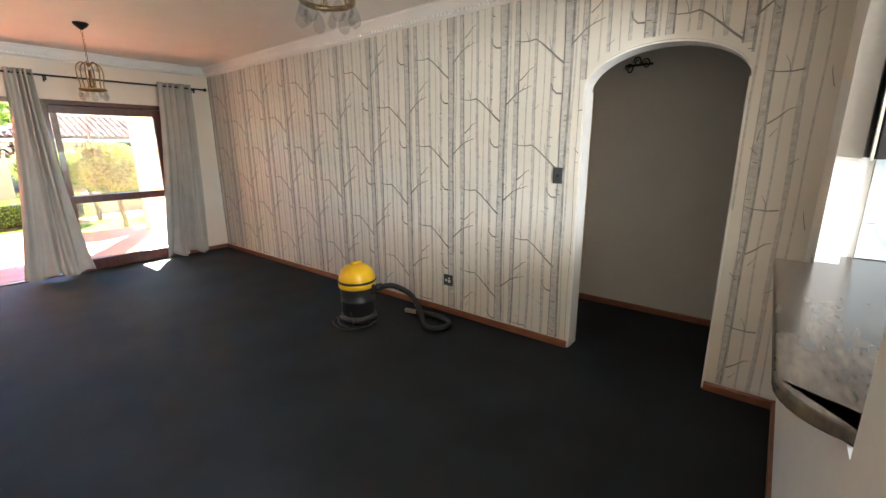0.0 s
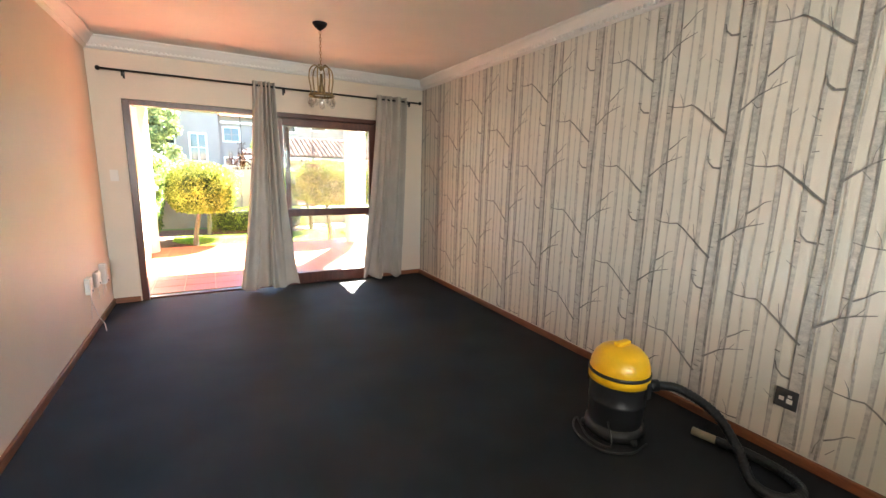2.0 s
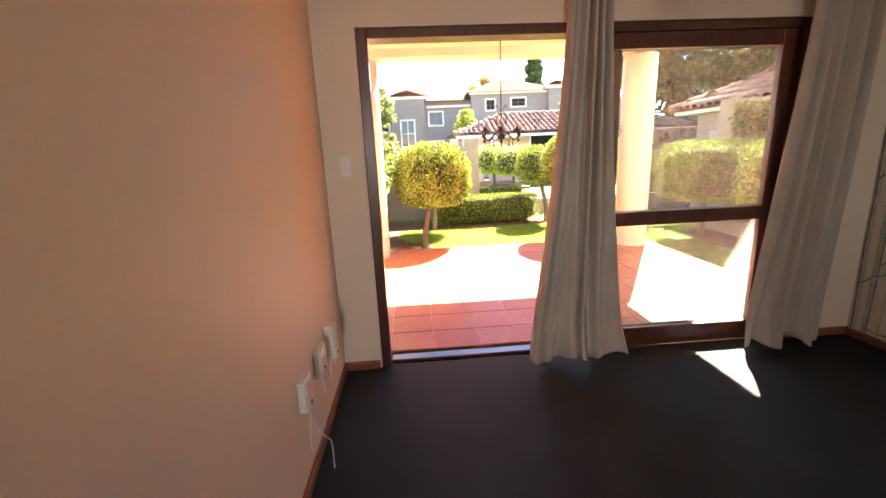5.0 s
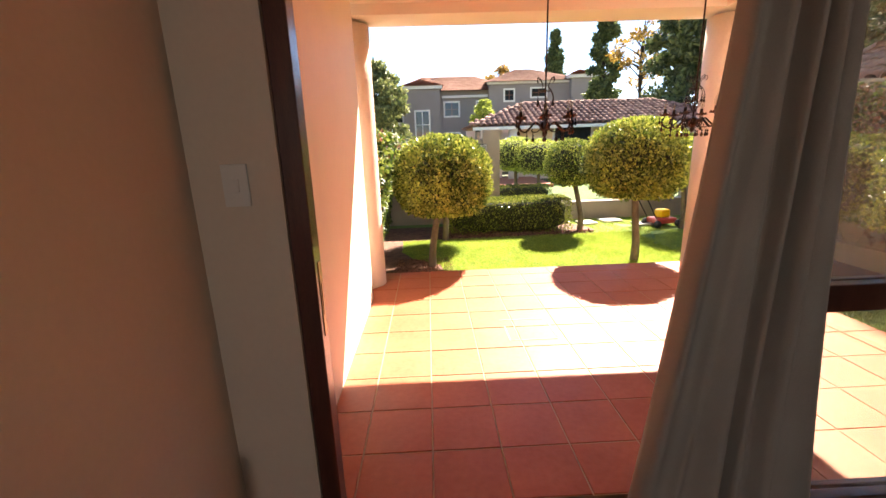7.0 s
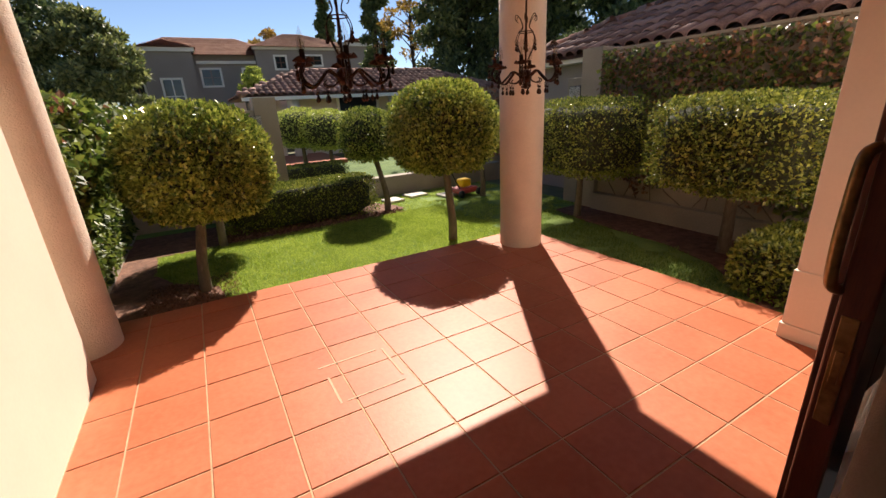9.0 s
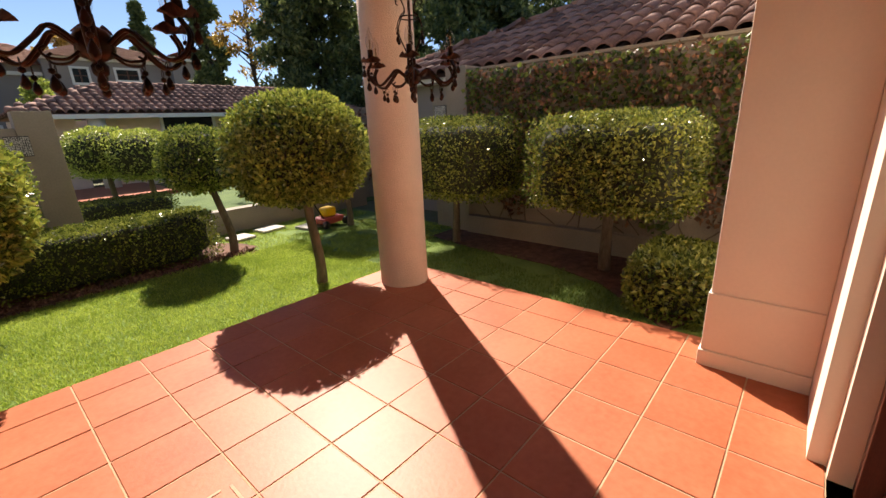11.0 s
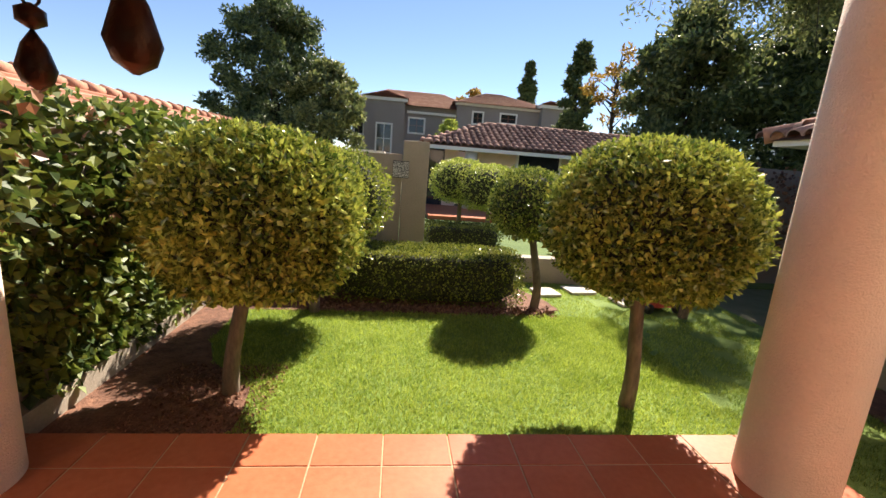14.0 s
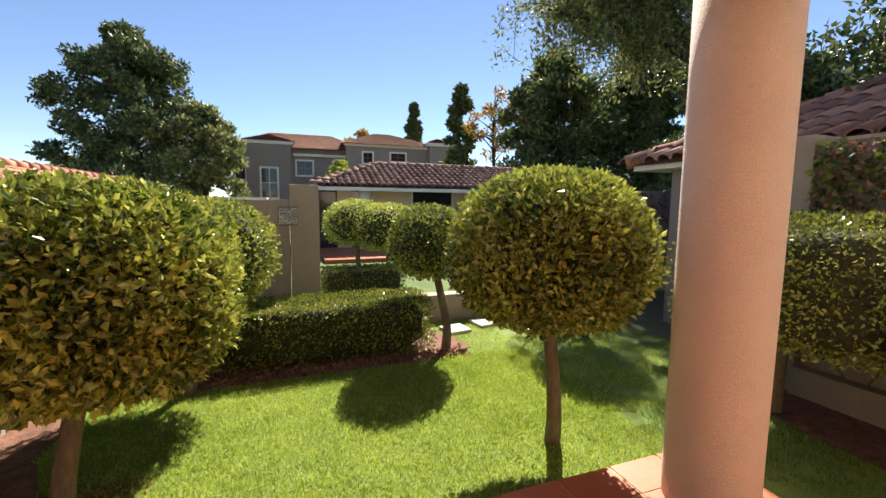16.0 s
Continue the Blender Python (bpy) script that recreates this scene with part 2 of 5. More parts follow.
M_STONE = mat("pale_stepping_stone", (0.5, 0.46, 0.4), 0.85, var=0.15, scale=8, bump=0.3)
M_MOSAIC = mat("pale_mosaic", (0.55, 0.55, 0.52), 0.4, var=0.15, island=0.5, bump=0)
M_REDPL = mat("red_mower_paint", (0.45, 0.07, 0.06), 0.4, var=0.2, bump=0)
M_LINE = mat("chalky_stain", (0.33, 0.24, 0.16), 0.8, base2=(0.5, 0.3, 0.18), scale=30, bump=0)
M_FAREST = mat("pale_tower_plaster", (0.5, 0.5, 0.5), 0.8, var=0.05, bump=0)


# ---- building helpers ----
def mesh_ob(name, bm, material, smooth=False):
    me = bpy.data.meshes.new(name)
    bm.normal_update()
    bm.to_mesh(me)
    bm.free()
    me.materials.append(material)
    if smooth:
        me.polygons.foreach_set("use_smooth", [True] * len(me.polygons))
    return new(name, me)


def part(name, bm, material, parent, label="", smooth=False):
    ob = mesh_ob(name, bm, material, smooth)
    ob.parent = parent
    if label:
        ob["label"] = label
    return ob


def structure(name, bm, material, label="", smooth=False, category=""):
    return tagged(mesh_ob(name, bm, material, smooth), label, category, kind="structure")


def thing(name, label, category, at=(0, 0, 0), group="", rz=0):
    return tagged(place(new(name), at, rz), label, category, group)


def place(ob, at, rz=0):
    ob.matrix_world = pose(*at, 0, 0, rz)
    return ob


def raw(name, verts, faces, material, parent=None, smooth=False, label=""):
    me = bpy.data.meshes.new(name)
    me.from_pydata(verts, [], faces)
    me.materials.append(material)
    if smooth:
        me.polygons.foreach_set("use_smooth", [True] * len(me.polygons))
    ob = new(name, me)
    ob.parent = parent
    if label:
        ob["label"] = label
    return ob


def box(bm, x0, x1, y0, y1, z0, z1, bevel=0.0):
    made = bmesh.ops.create_cube(bm, size=1)["verts"]
    for v in made:
        v.co = ((x0 + x1) / 2 + v.co.x * (x1 - x0), (y0 + y1) / 2 + v.co.y * (y1 - y0), (z0 + z1) / 2 + v.co.z * (z1 - z0))
    if bevel:
        edges = list({e for v in made for e in v.link_edges})
        bmesh.ops.bevel(bm, geom=edges, offset=bevel, segments=2, affect="EDGES", profile=0.5)
    return bm


def boxes(*rows, bevel=0.0):
    bm = bmesh.new()
    for row in rows:
        box(bm, *row, bevel=bevel)
    return bm


def lathe(profile, steps=24, at=(0, 0, 0), bm=None):
    """A turned shape from (radius, height) pairs, about an upright axis."""
    bm = bm or bmesh.new()
    rings = []
    for r, z in profile:
        rings.append([bm.verts.new((at[0] + r * math.cos(2 * math.pi * k / steps), at[1] + r * math.sin(2 * math.pi * k / steps), at[2] + z)) for k in range(steps)])
    for lo, hi in zip(rings, rings[1:]):
        for k in range(steps):
            bm.faces.new((lo[k], lo[(k + 1) % steps], hi[(k + 1) % steps], hi[k]))
    bm.faces.new(list(reversed(rings[0])))
    bm.faces.new(rings[-1])
    return bm


def tube(points, radius, steps=8, bm=None, taper=None):
    """A round bar along points."""
    bm = bm or bmesh.new()
    pts = [Vector(p) for p in points]
    rings = []
    side = None
    for i, p in enumerate(pts):
        d = (pts[min(i + 1, len(pts) - 1)] - pts[max(i - 1, 0)]).normalized()
        if side is None:
            side = d.orthogonal().normalized()
        side = (side - d * side.dot(d)).normalized()
        up = d.cross(side)
        r = radius if taper is None else radius + (taper - radius) * i / (len(pts) - 1)
        rings.append([bm.verts.new(p + r * (math.cos(2 * math.pi * k / steps) * side + math.sin(2 * math.pi * k / steps) * up)) for k in range(steps)])
    for lo, hi in zip(rings, rings[1:]):
        for k in range(steps):
            bm.faces.new((lo[k], lo[(k + 1) % steps], hi[(k + 1) % steps], hi[k]))
    bm.faces.new(list(reversed(rings[0])))
    bm.faces.new(rings[-1])
    return bm


def arc(points, n=10):
    """A smooth line through a few points (Catmull-Rom)."""
    p = [Vector(q) for q in points]
    p = [2 * p[0] - p[1]] + p + [2 * p[-1] - p[-2]]
    out = []
    for i in range(1, len(p) - 2):
        for k in range(n):
            t = k / n
            out.append(0.5 * (2 * p[i] + (p[i + 1] - p[i - 1]) * t + (2 * p[i - 1] - 5 * p[i] + 4 * p[i + 1] - p[i + 2]) * t * t + (3 * p[i] - p[i - 1] - 3 * p[i + 1] + p[i + 2]) * t ** 3))
    return out + [p[-2]]


def leaves(name, pts, nrm, length, width, material, parent=None, lift=0.5, seed=1, label=""):
    """Many small folded leaves that sprout at pts about the directions nrm."""
    rng = np.random.default_rng(seed + 5000)
    n = len(pts)
    d = nrm * lift + rng.normal(size=(n, 3))
    d /= np.linalg.norm(d, axis=1)[:, None] + 1e-9
    s = np.cross(d, rng.normal(size=(n, 3)))
    s /= np.linalg.norm(s, axis=1)[:, None] + 1e-9
    u = np.cross(d, s)
    k = rng.uniform(0.65, 1.25, size=(n, 1))
    ln, wd = length * k, width * k
    mid = pts + d * ln * 0.45
    v = np.stack([pts, mid + s * wd / 2 + u * wd * 0.18, pts + d * ln, mid - s * wd / 2 + u * wd * 0.18], 1).reshape(-1, 3)
    i = np.arange(n)[:, None] * 4
    f = np.concatenate([i + [0, 1, 2], i + [0, 2, 3]], 1).reshape(-1, 3)
    return raw(name, v.tolist(), f.tolist(), material, parent, label=label)


def shell(rng, n, a, b, c, power, flat=0.0):
    """Points and outward directions on a clipped-bush shape with half sizes a, b, c."""
    d = rng.normal(size=(n, 3))
    d /= np.linalg.norm(d, axis=1)[:, None]
    q = d / [a, b, c]
    r = (np.abs(q) ** power).sum(1) ** (-1 / power)
    p = d * r[:, None]
    nn = np.sign(q) * np.abs(q * r[:, None]) ** (power - 1) / [a, b, c]
    nn /= np.linalg.norm(nn, axis=1)[:, None] + 1e-9
    if flat:
        low = p[:, 2] < -flat * c
        p[low, 2] = -flat * c + (p[low, 2] + flat * c) * 0.25
    return p, nn


def core(a, b, c, power, flat, k=0.9):
    bm = bmesh.new()
    bmesh.ops.create_icosphere(bm, subdivisions=4, radius=1)
    for v in bm.verts:
        q = v.co.copy()
        r = (abs(q.x / a) ** power + abs(q.y / b) ** power + abs(q.z / c) ** power) ** (-1 / power)
        w = q * r * k * (1 + 0.05 * noise.noise(q * 5))
        if flat and w.z < -flat * c * k:
            w.z = -flat * c * k + (w.z + flat * c * k) * 0.25
        v.co = w
    return bm


# ---- large structure: the room ----
XW, XE, YN, ZC = -0.58, 3.0, 6.87, 2.65
ARCH0, ARCH1, SPRING, RISE = 0.305, 1.225, 1.89, 0.245


def arch_z(y):
    w = (ARCH1 - ARCH0) / 2
    k = (y - (ARCH0 + ARCH1) / 2) / w
    return SPRING + RISE * math.sqrt(max(0.0, 1 - k * k)) if abs(k) < 1 else 0.0


structure("floor", boxes((XW, 4.3, -3.0, YN + 0.03, -0.2, 0.0)), M_CARPET, "dark charcoal fitted carpet, worn lighter in places", category="carpet")
structure("ceiling", boxes((XW - 0.2, 4.5, -3.2, YN + 0.23, ZC, ZC + 0.15)), M_CEIL, "plain white painted plaster ceiling", category="ceiling")
structure("wall_west", boxes((XW - 0.22, XW, -3.2, YN, 0, ZC)), M_WALL, "smooth cream painted wall", category="wall")
bm = boxes((XE, XE + 0.15, ARCH1, YN, 0, ZC), (XE, XE + 0.15, -0.06, ARCH0, 0, ZC))
steps = 24
ys = [ARCH0 + (ARCH1 - ARCH0) * (1 - math.cos(math.pi * k / steps)) / 2 for k in range(steps + 1)]
for y0, y1 in zip(ys, ys[1:]):
    lo0, lo1 = arch_z(y0) or SPRING, arch_z(y1) or SPRING
    v = [bm.verts.new(p) for p in ((XE, y0, lo0), (XE, y1, lo1), (XE, y1, ZC), (XE, y0, ZC), (XE + 0.15, y0, lo0), (XE + 0.15, y1, lo1), (XE + 0.15, y1, ZC), (XE + 0.15, y0, ZC))]
    for q in ((0, 3, 2, 1), (4, 5, 6, 7), (0, 1, 5, 4)):
        bm.faces.new([v[k] for k in q])
wall_east = structure("wall_east", bm, M_PAPER, "feature wall papered with grey birch trunks on cream", category="wall")

# white plastered reveal that lines the archway
bm = boxes((XE + 0.004, XE + 0.15, ARCH1 - 0.012, ARCH1 - 0.001, 0, SPRING), (XE + 0.004, XE + 0.15, ARCH0 + 0.001, ARCH0 + 0.012, 0, SPRING))
for y0, y1 in zip(ys, ys[1:]):
    lo0, lo1 = arch_z(y0) or SPRING, arch_z(y1) or SPRING
    v = [bm.verts.new(p) for p in ((XE + 0.004, y0, lo0 - 0.002), (XE + 0.004, y1, lo1 - 0.002), (XE + 0.15, y1, lo1 - 0.002), (XE + 0.15, y0, lo0 - 0.002), (XE + 0.004, y0, lo0 - 0.014), (XE + 0.004, y1, lo1 - 0.014), (XE + 0.15, y1, lo1 - 0.014), (XE + 0.15, y0, lo0 - 0.014))]
    for q in ((4, 7, 6, 5), (0, 1, 2, 3), (0, 4, 5, 1)):
        bm.faces.new([v[k] for k in q])
structure("trim_arch", bm, M_WHITEWALL, "white plastered arch reveal", category="trim")


# the printed birches of the wallpaper: strips of 0.502 m with a half drop of 0.3625 m
def strip(bm, points, width, x, tip=None):
    """A flat printed stroke on the wall through (y, z) points."""
    n = len(points)
    last = None
    for i, (y, z) in enumerate(points):
        y2, z2 = points[min(i + 1, n - 1)]
        y1, z1 = points[max(i - 1, 0)]
        d = Vector((y2 - y1, z2 - z1)).normalized()
        w = (width * (1 + 0.16 * noise.noise((y * 50, z * 9, 1))) if tip is None else width + (tip - width) * i / (n - 1)) / 2
        pair = (bm.verts.new((x, y - d.y * w, z + d.x * w)), bm.verts.new((x, y + d.y * w, z - d.x * w)))
        if last:
            bm.faces.new((last[0], last[1], pair[1], pair[0]))
        last = pair


def clear(points):
    return all(-0.04 < y < YN - 0.01 and 0.06 < z < 2.53 and not (ARCH0 - 0.01 < y < ARCH1 + 0.01 and z < arch_z(y) + 0.02) for y, z in points)


rng = random.Random(4)
trunk_bm, pale_bm, shade_bm, branch_bm = bmesh.new(), bmesh.new(), bmesh.new(), bmesh.new()
DROP, REPEAT = 0.502, 0.725
for col in range(-1, 15):
    yb = 1.35 + DROP * (col - 3)
    for off, width, kind in ((0.0, 0.068, "pale"), (-0.026, 0.016, "shade"), (0.03, 0.007, "shade"), (0.105, 0.022, "pale"), (0.115, 0.005, "trunk"), (0.175, 0.009, "pale"), (0.235, 0.024, "pale"), (0.226, 0.006, "trunk"), (0.3, 0.011, "pale"), (0.385, 0.042, "pale"), (0.369, 0.011, "shade"), (0.403, 0.005, "trunk"), (0.452, 0.012, "pale")):
        y = yb + off
        run = []
        z = 0.06
        while z <= 2.56:
            yy = y + 0.006 * math.sin(z * 2.1 + off * 40) + 0.003 * math.sin(z * 7 + off * 90)
            ok = -0.035 < yy - width / 2 and yy + width / 2 < YN - 0.005 and not any(ARCH0 < q < ARCH1 and z < arch_z(q) for q in (yy - width / 2, yy + width / 2))
            if ok:
                run.append((yy, z))
            elif len(run) > 1:
                run = []
            z += 0.05
        if len(run) > 1:
            target, x = {"pale": (pale_bm, XE - 0.002), "trunk": (trunk_bm, XE - 0.0025), "shade": (shade_bm, XE - 0.004)}[kind]
            strip(target, run, width, x)
    for row in range(-1, 5):
        zb = 1.363 + REPEAT * (row - 1) + (0.3625 if (col - 3) % 2 else 0.0)
        for pts, w, tip in (
            ([(0.02, -0.01), (0.07, 0.03), (0.13, 0.085), (0.2, 0.145), (0.245, 0.175)], 0.013, 0.008),
            ([(0.245, 0.175), (0.29, 0.168), (0.355, 0.172), (0.4, 0.185)], 0.009, 0.004),
            ([(-0.02, 0.1), (-0.06, 0.135), (-0.11, 0.18), (-0.16, 0.205), (-0.235, 0.23)], 0.012, 0.004),
            ([(0.03, -0.205), (0.07, -0.2), (0.1, -0.17), (0.11, -0.13)], 0.013, 0.006),
            ([(0.36, -0.09), (0.32, -0.06), (0.28, -0.02), (0.25, -0.01)], 0.009, 0.003),
            ([(0.12, 0.08), (0.135, 0.14), (0.14, 0.18)], 0.005, 0.002),
            ([(0.3, 0.17), (0.31, 0.215), (0.33, 0.25)], 0.004, 0.002),
            ([(-0.11, 0.18), (-0.115, 0.23), (-0.13, 0.27)], 0.004, 0.002),
            ([(-0.16, 0.205), (-0.19, 0.25)], 0.004, 0.002),
            ([(0.235, -0.3), (0.2, -0.27)], 0.004, 0.002), ([(0.385, -0.25), (0.42, -0.21)], 0.005, 0.002),
            ([(0.1, -0.34), (0.14, -0.31)], 0.004, 0.002),
        ):
            line = [(yb + dy, zb + dz) for dy, dz in pts]
            if clear(line):
                strip(branch_bm, line, w, XE - 0.0055, tip)
        for k in range(9):
            y, z = yb + rng.choice((0, 0.1, 0.385, 0.02, -0.02)) + rng.uniform(-0.012, 0.012), zb + rng.uniform(0, REPEAT)
            line = [(y - rng.uniform(0.008, 0.02), z), (y + 0.012, z + rng.uniform(-0.004, 0.008))]
            if clear(line):
                strip(branch_bm, line, rng.uniform(0.003, 0.007), XE - 0.007)
for name, b, m in (("pale_trunk_print", pale_bm, M_TRUNKL), ("trunk_print", trunk_bm, M_TRUNK), ("trunk_shade_print", shade_bm, M_TRUNKD), ("branch_print", branch_bm, M_BRANCH)):
    bmesh.ops.recalc_face_normals(b, faces=b.faces)
    tagged(part(name, b, m, wall_east), kind="stuff")

DX0, DX1, DZ = -0.335, 2.42, 2.1
structure("wall_north", boxes((XW - 0.22, DX0, YN, YN + 0.23, 0, ZC), (DX1, XE + 0.15, YN, YN + 0.23, 0, ZC), (DX0, DX1, YN, YN + 0.23, DZ, ZC)), M_WALL, "cream painted wall round the patio doors", category="wall")
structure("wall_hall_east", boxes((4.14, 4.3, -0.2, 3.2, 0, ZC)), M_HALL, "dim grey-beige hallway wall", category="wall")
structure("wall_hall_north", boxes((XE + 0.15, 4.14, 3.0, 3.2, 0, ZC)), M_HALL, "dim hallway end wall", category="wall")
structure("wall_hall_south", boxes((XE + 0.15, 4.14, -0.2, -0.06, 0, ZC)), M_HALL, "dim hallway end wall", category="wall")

# the kitchen pass-through wall, with a rounded opening above the counter
KY, KX0, KX1, KZ = -0.06, 1.0, 2.46, 1.03
bm = boxes((KX1, XE, KY - 0.08, KY, 0, ZC), (0.7, KX0, KY - 0.08, KY, 0, ZC), (KX0, KX1, KY - 0.08, KY, 0, KZ - 0.04))
rr = 0.34
curve = [(KX1 - rr + rr * math.cos(a), 1.87 + rr * math.sin(a) * 0.85) for a in [math.pi / 2 * k / 8 for k in range(9)]]
curve += [(KX0 + rr - rr * math.sin(a), 1.87 + rr * math.cos(a) * 0.85) for a in [math.pi / 2 * k / 8 for k in range(9)]]
for (xa, za), (xb, zb) in zip(curve, curve[1:]):
    v = [bm.verts.new(p) for p in ((xa, KY, za), (xb, KY, zb), (xb, KY, ZC), (xa, KY, ZC), (xa, KY - 0.08, za), (xb, KY - 0.08, zb), (xb, KY - 0.08, ZC), (xa, KY - 0.08, ZC))]
    for q in ((0, 1, 2, 3), (4, 7, 6, 5), (0, 4, 5, 1)):
        bm.faces.new([v[k] for k in q])
bmesh.ops.remove_doubles(bm, verts=bm.verts, dist=0.0005)
bmesh.ops.recalc_face_normals(bm, faces=bm.faces)
structure("wall_kitchen", bm, M_WHITEWALL, "white plastered wall with a rounded serving hatch", category="wall")
structure("wall_kitchen_side", boxes((2.66, 2.8, -3.0, KY - 0.08, 0, ZC)), M_WHITEWALL, "plain kitchen wall", category="wall")
# The opening at x -0.35 to 0.55 is invented for the rear fill lamp.
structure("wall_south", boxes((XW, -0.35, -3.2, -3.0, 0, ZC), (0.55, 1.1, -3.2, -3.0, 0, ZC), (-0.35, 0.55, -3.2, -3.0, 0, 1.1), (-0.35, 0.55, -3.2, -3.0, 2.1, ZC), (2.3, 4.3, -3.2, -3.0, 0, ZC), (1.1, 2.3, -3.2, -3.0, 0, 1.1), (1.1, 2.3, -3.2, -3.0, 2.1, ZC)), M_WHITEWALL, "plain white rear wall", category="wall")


def sweep_profile(profile, runs):
    """A moulding of one profile (out from the wall, down from the ceiling) along straight wall runs: start, end, inward normal."""
    bm = bmesh.new()
    for (x0, y0), (x1, y1), (nx, ny), ztop in runs:
        a = [bm.verts.new((x0 + nx * o, y0 + ny * o, ztop - d)) for o, d in profile]
        b = [bm.verts.new((x1 + nx * o, y1 + ny * o, ztop - d)) for o, d in profile]
        for k in range(len(profile) - 1):
            bm.faces.new((a[k], a[k + 1], b[k + 1], b[k]))
        bm.faces.new(a), bm.faces.new(list(reversed(b)))
    bmesh.ops.recalc_face_normals(bm, faces=bm.faces)
    return bm


CORNICE = [(0.0, 0.001), (0.1, 0.001), (0.1, 0.012), (0.085, 0.02), (0.07, 0.045), (0.045, 0.075), (0.03, 0.085), (0.03, 0.1), (0.015, 0.11), (0.0, 0.115)]
cornice = structure("trim_cornice", sweep_profile(CORNICE, [((XE - 0.003, -0.06), (XE - 0.003, YN), (-1, 0), ZC), ((XW, YN - 0.002), (XE, YN - 0.002), (0, -1), ZC), ((XW + 0.002, -3), (XW + 0.002, YN), (1, 0), ZC)]), M_CORNICE, "white plaster cornice with a row of dentils", category="cornice")
bm = bmesh.new()
for k in range(166):
    y = 0.0 + k * 0.041
    box(bm, XE - 0.052, XE - 0.03, y, y + 0.022, ZC - 0.1, ZC - 0.078)
for k in range(85):
    x = XW + 0.08 + k * 0.041
    box(bm, x, x + 0.022, YN - 0.052, YN - 0.03, ZC - 0.1, ZC - 0.078)
tagged(part("dentil_row", bm, M_CORNICE, cornice), kind="stuff")
SK = [(0.0, 0.0), (0.012, 0.0), (0.016, 0.008), (0.016, 0.055), (0.0, 0.055)]
structure("baseboard", sweep_profile(SK, [((XE - 0.008, ARCH1), (XE - 0.008, YN), (-1, 0), 0.057), ((XE - 0.008, -0.06), (XE - 0.008, ARCH0), (-1, 0), 0.057), ((XW + 0.001, -3), (XW + 0.001, YN), (1, 0), 0.057), ((XW, YN - 0.001), (DX0 - 0.01, YN - 0.001), (0, -1), 0.057), ((DX1 + 0.01, YN - 0.001), (XE, YN - 0.001), (0, -1), 0.057), ((0.7, KY + 0.001), (XE, KY + 0.001), (0, 1), 0.057), ((4.139, -0.06), (4.139, 3.0), (-1, 0), 0.057)]), M_SKIRT, "low reddish-brown varnished wooden skirting", category="skirting")

# ---- the timber patio doors ----
door = tagged(new("window_1"), "dark hardwood patio door frame with a glazed fixed light", "patio door", kind="structure")
part("door_frame", boxes((DX0, DX0 + 0.062, 6.885, 6.957, 0, DZ), (DX1 - 0.05, DX1, 6.885, 7.03, 0, DZ), (DX0 + 0.062, DX1 - 0.05, 6.885, 7.03, DZ - 0.055, DZ), bevel=0.004), M_WOOD, door)
part("threshold", boxes((DX0 + 0.062, DX1 - 0.05, 6.95, 7.03, -0.02, 0.008), bevel=0.004), M_WOODH, door)
part("fixed_frame", boxes((1.2, 1.26, 6.94, 6.965, 0.02, DZ - 0.055), (DX1 - 0.12, DX1 - 0.05, 6.94, 6.965, 0.02, DZ - 0.055), (1.26, DX1 - 0.12, 6.94, 6.965, 0.02, 0.15), (1.26, DX1 - 0.12, 6.94, 6.965, DZ - 0.15, DZ - 0.055), (1.26, DX1 - 0.12, 6.94, 6.965, 0.875, 0.965), bevel=0.003), M_WOODH, door)
for z0, z1 in ((0.15, 0.875), (0.965, DZ - 0.15)):
    g = part("pane", boxes((1.255, DX1 - 0.115, 6.95, 6.956, z0 - 0.005, z1 + 0.005)), M_GLASS, door)
    g.visible_shadow = False
part("strike_plate", boxes((DX0 + 0.061, DX0 + 0.065, 6.91, 6.94, 0.86, 1.1), (DX0 + 0.063, DX0 + 0.067, 6.918, 6.932, 0.93, 1.03), bevel=0.001), M_BRASS, door, "brass strike plate")

leaf = thing("sliding_door", "dark hardwood glazed sliding door leaf, slid open", "door", (0, -0.018, 0.02))
LX0, LX1 = 1.09, 2.33
part("leaf_frame", boxes((LX0, LX0 + 0.09, 6.9, 6.945, 0, 2.02), (LX1 - 0.09, LX1, 6.9, 6.945, 0, 2.02), (LX0 + 0.09, LX1 - 0.09, 6.9, 6.945, 0, 0.13), (LX0 + 0.09, LX1 - 0.09, 6.9, 6.945, 1.93, 2.02), (LX0 + 0.09, LX1 - 0.09, 6.9, 6.945, 0.855, 0.945), bevel=0.004), M_WOOD, leaf)
for z0, z1 in ((0.13, 0.855), (0.945, 1.93)):
    g = part("pane", boxes((LX0 + 0.085, LX1 - 0.085, 6.92, 6.926, z0 - 0.005, z1 + 0.005)), M_GLASS, leaf)
    g.visible_shadow = False
part("lock_plate", boxes((LX0 - 0.003, LX0 + 0.001, 6.912, 6.935, 0.82, 1.02), (LX0 - 0.006, LX0 - 0.002, 6.918, 6.929, 0.9, 0.96), bevel=0.001), M_BRASS, leaf, "brass lock plate")
part("handle", tube(arc([(1.105, 6.94, 1.06), (1.09, 6.95, 1.06), (1.078, 6.956, 1.075), (1.074, 6.958, 1.13), (1.072, 6.957, 1.2), (1.078, 6.956, 1.262), (1.09, 6.95, 1.278), (1.105, 6.94, 1.278)]), 0.009), M_BRASS, leaf, "worn bronze bow handle", True)

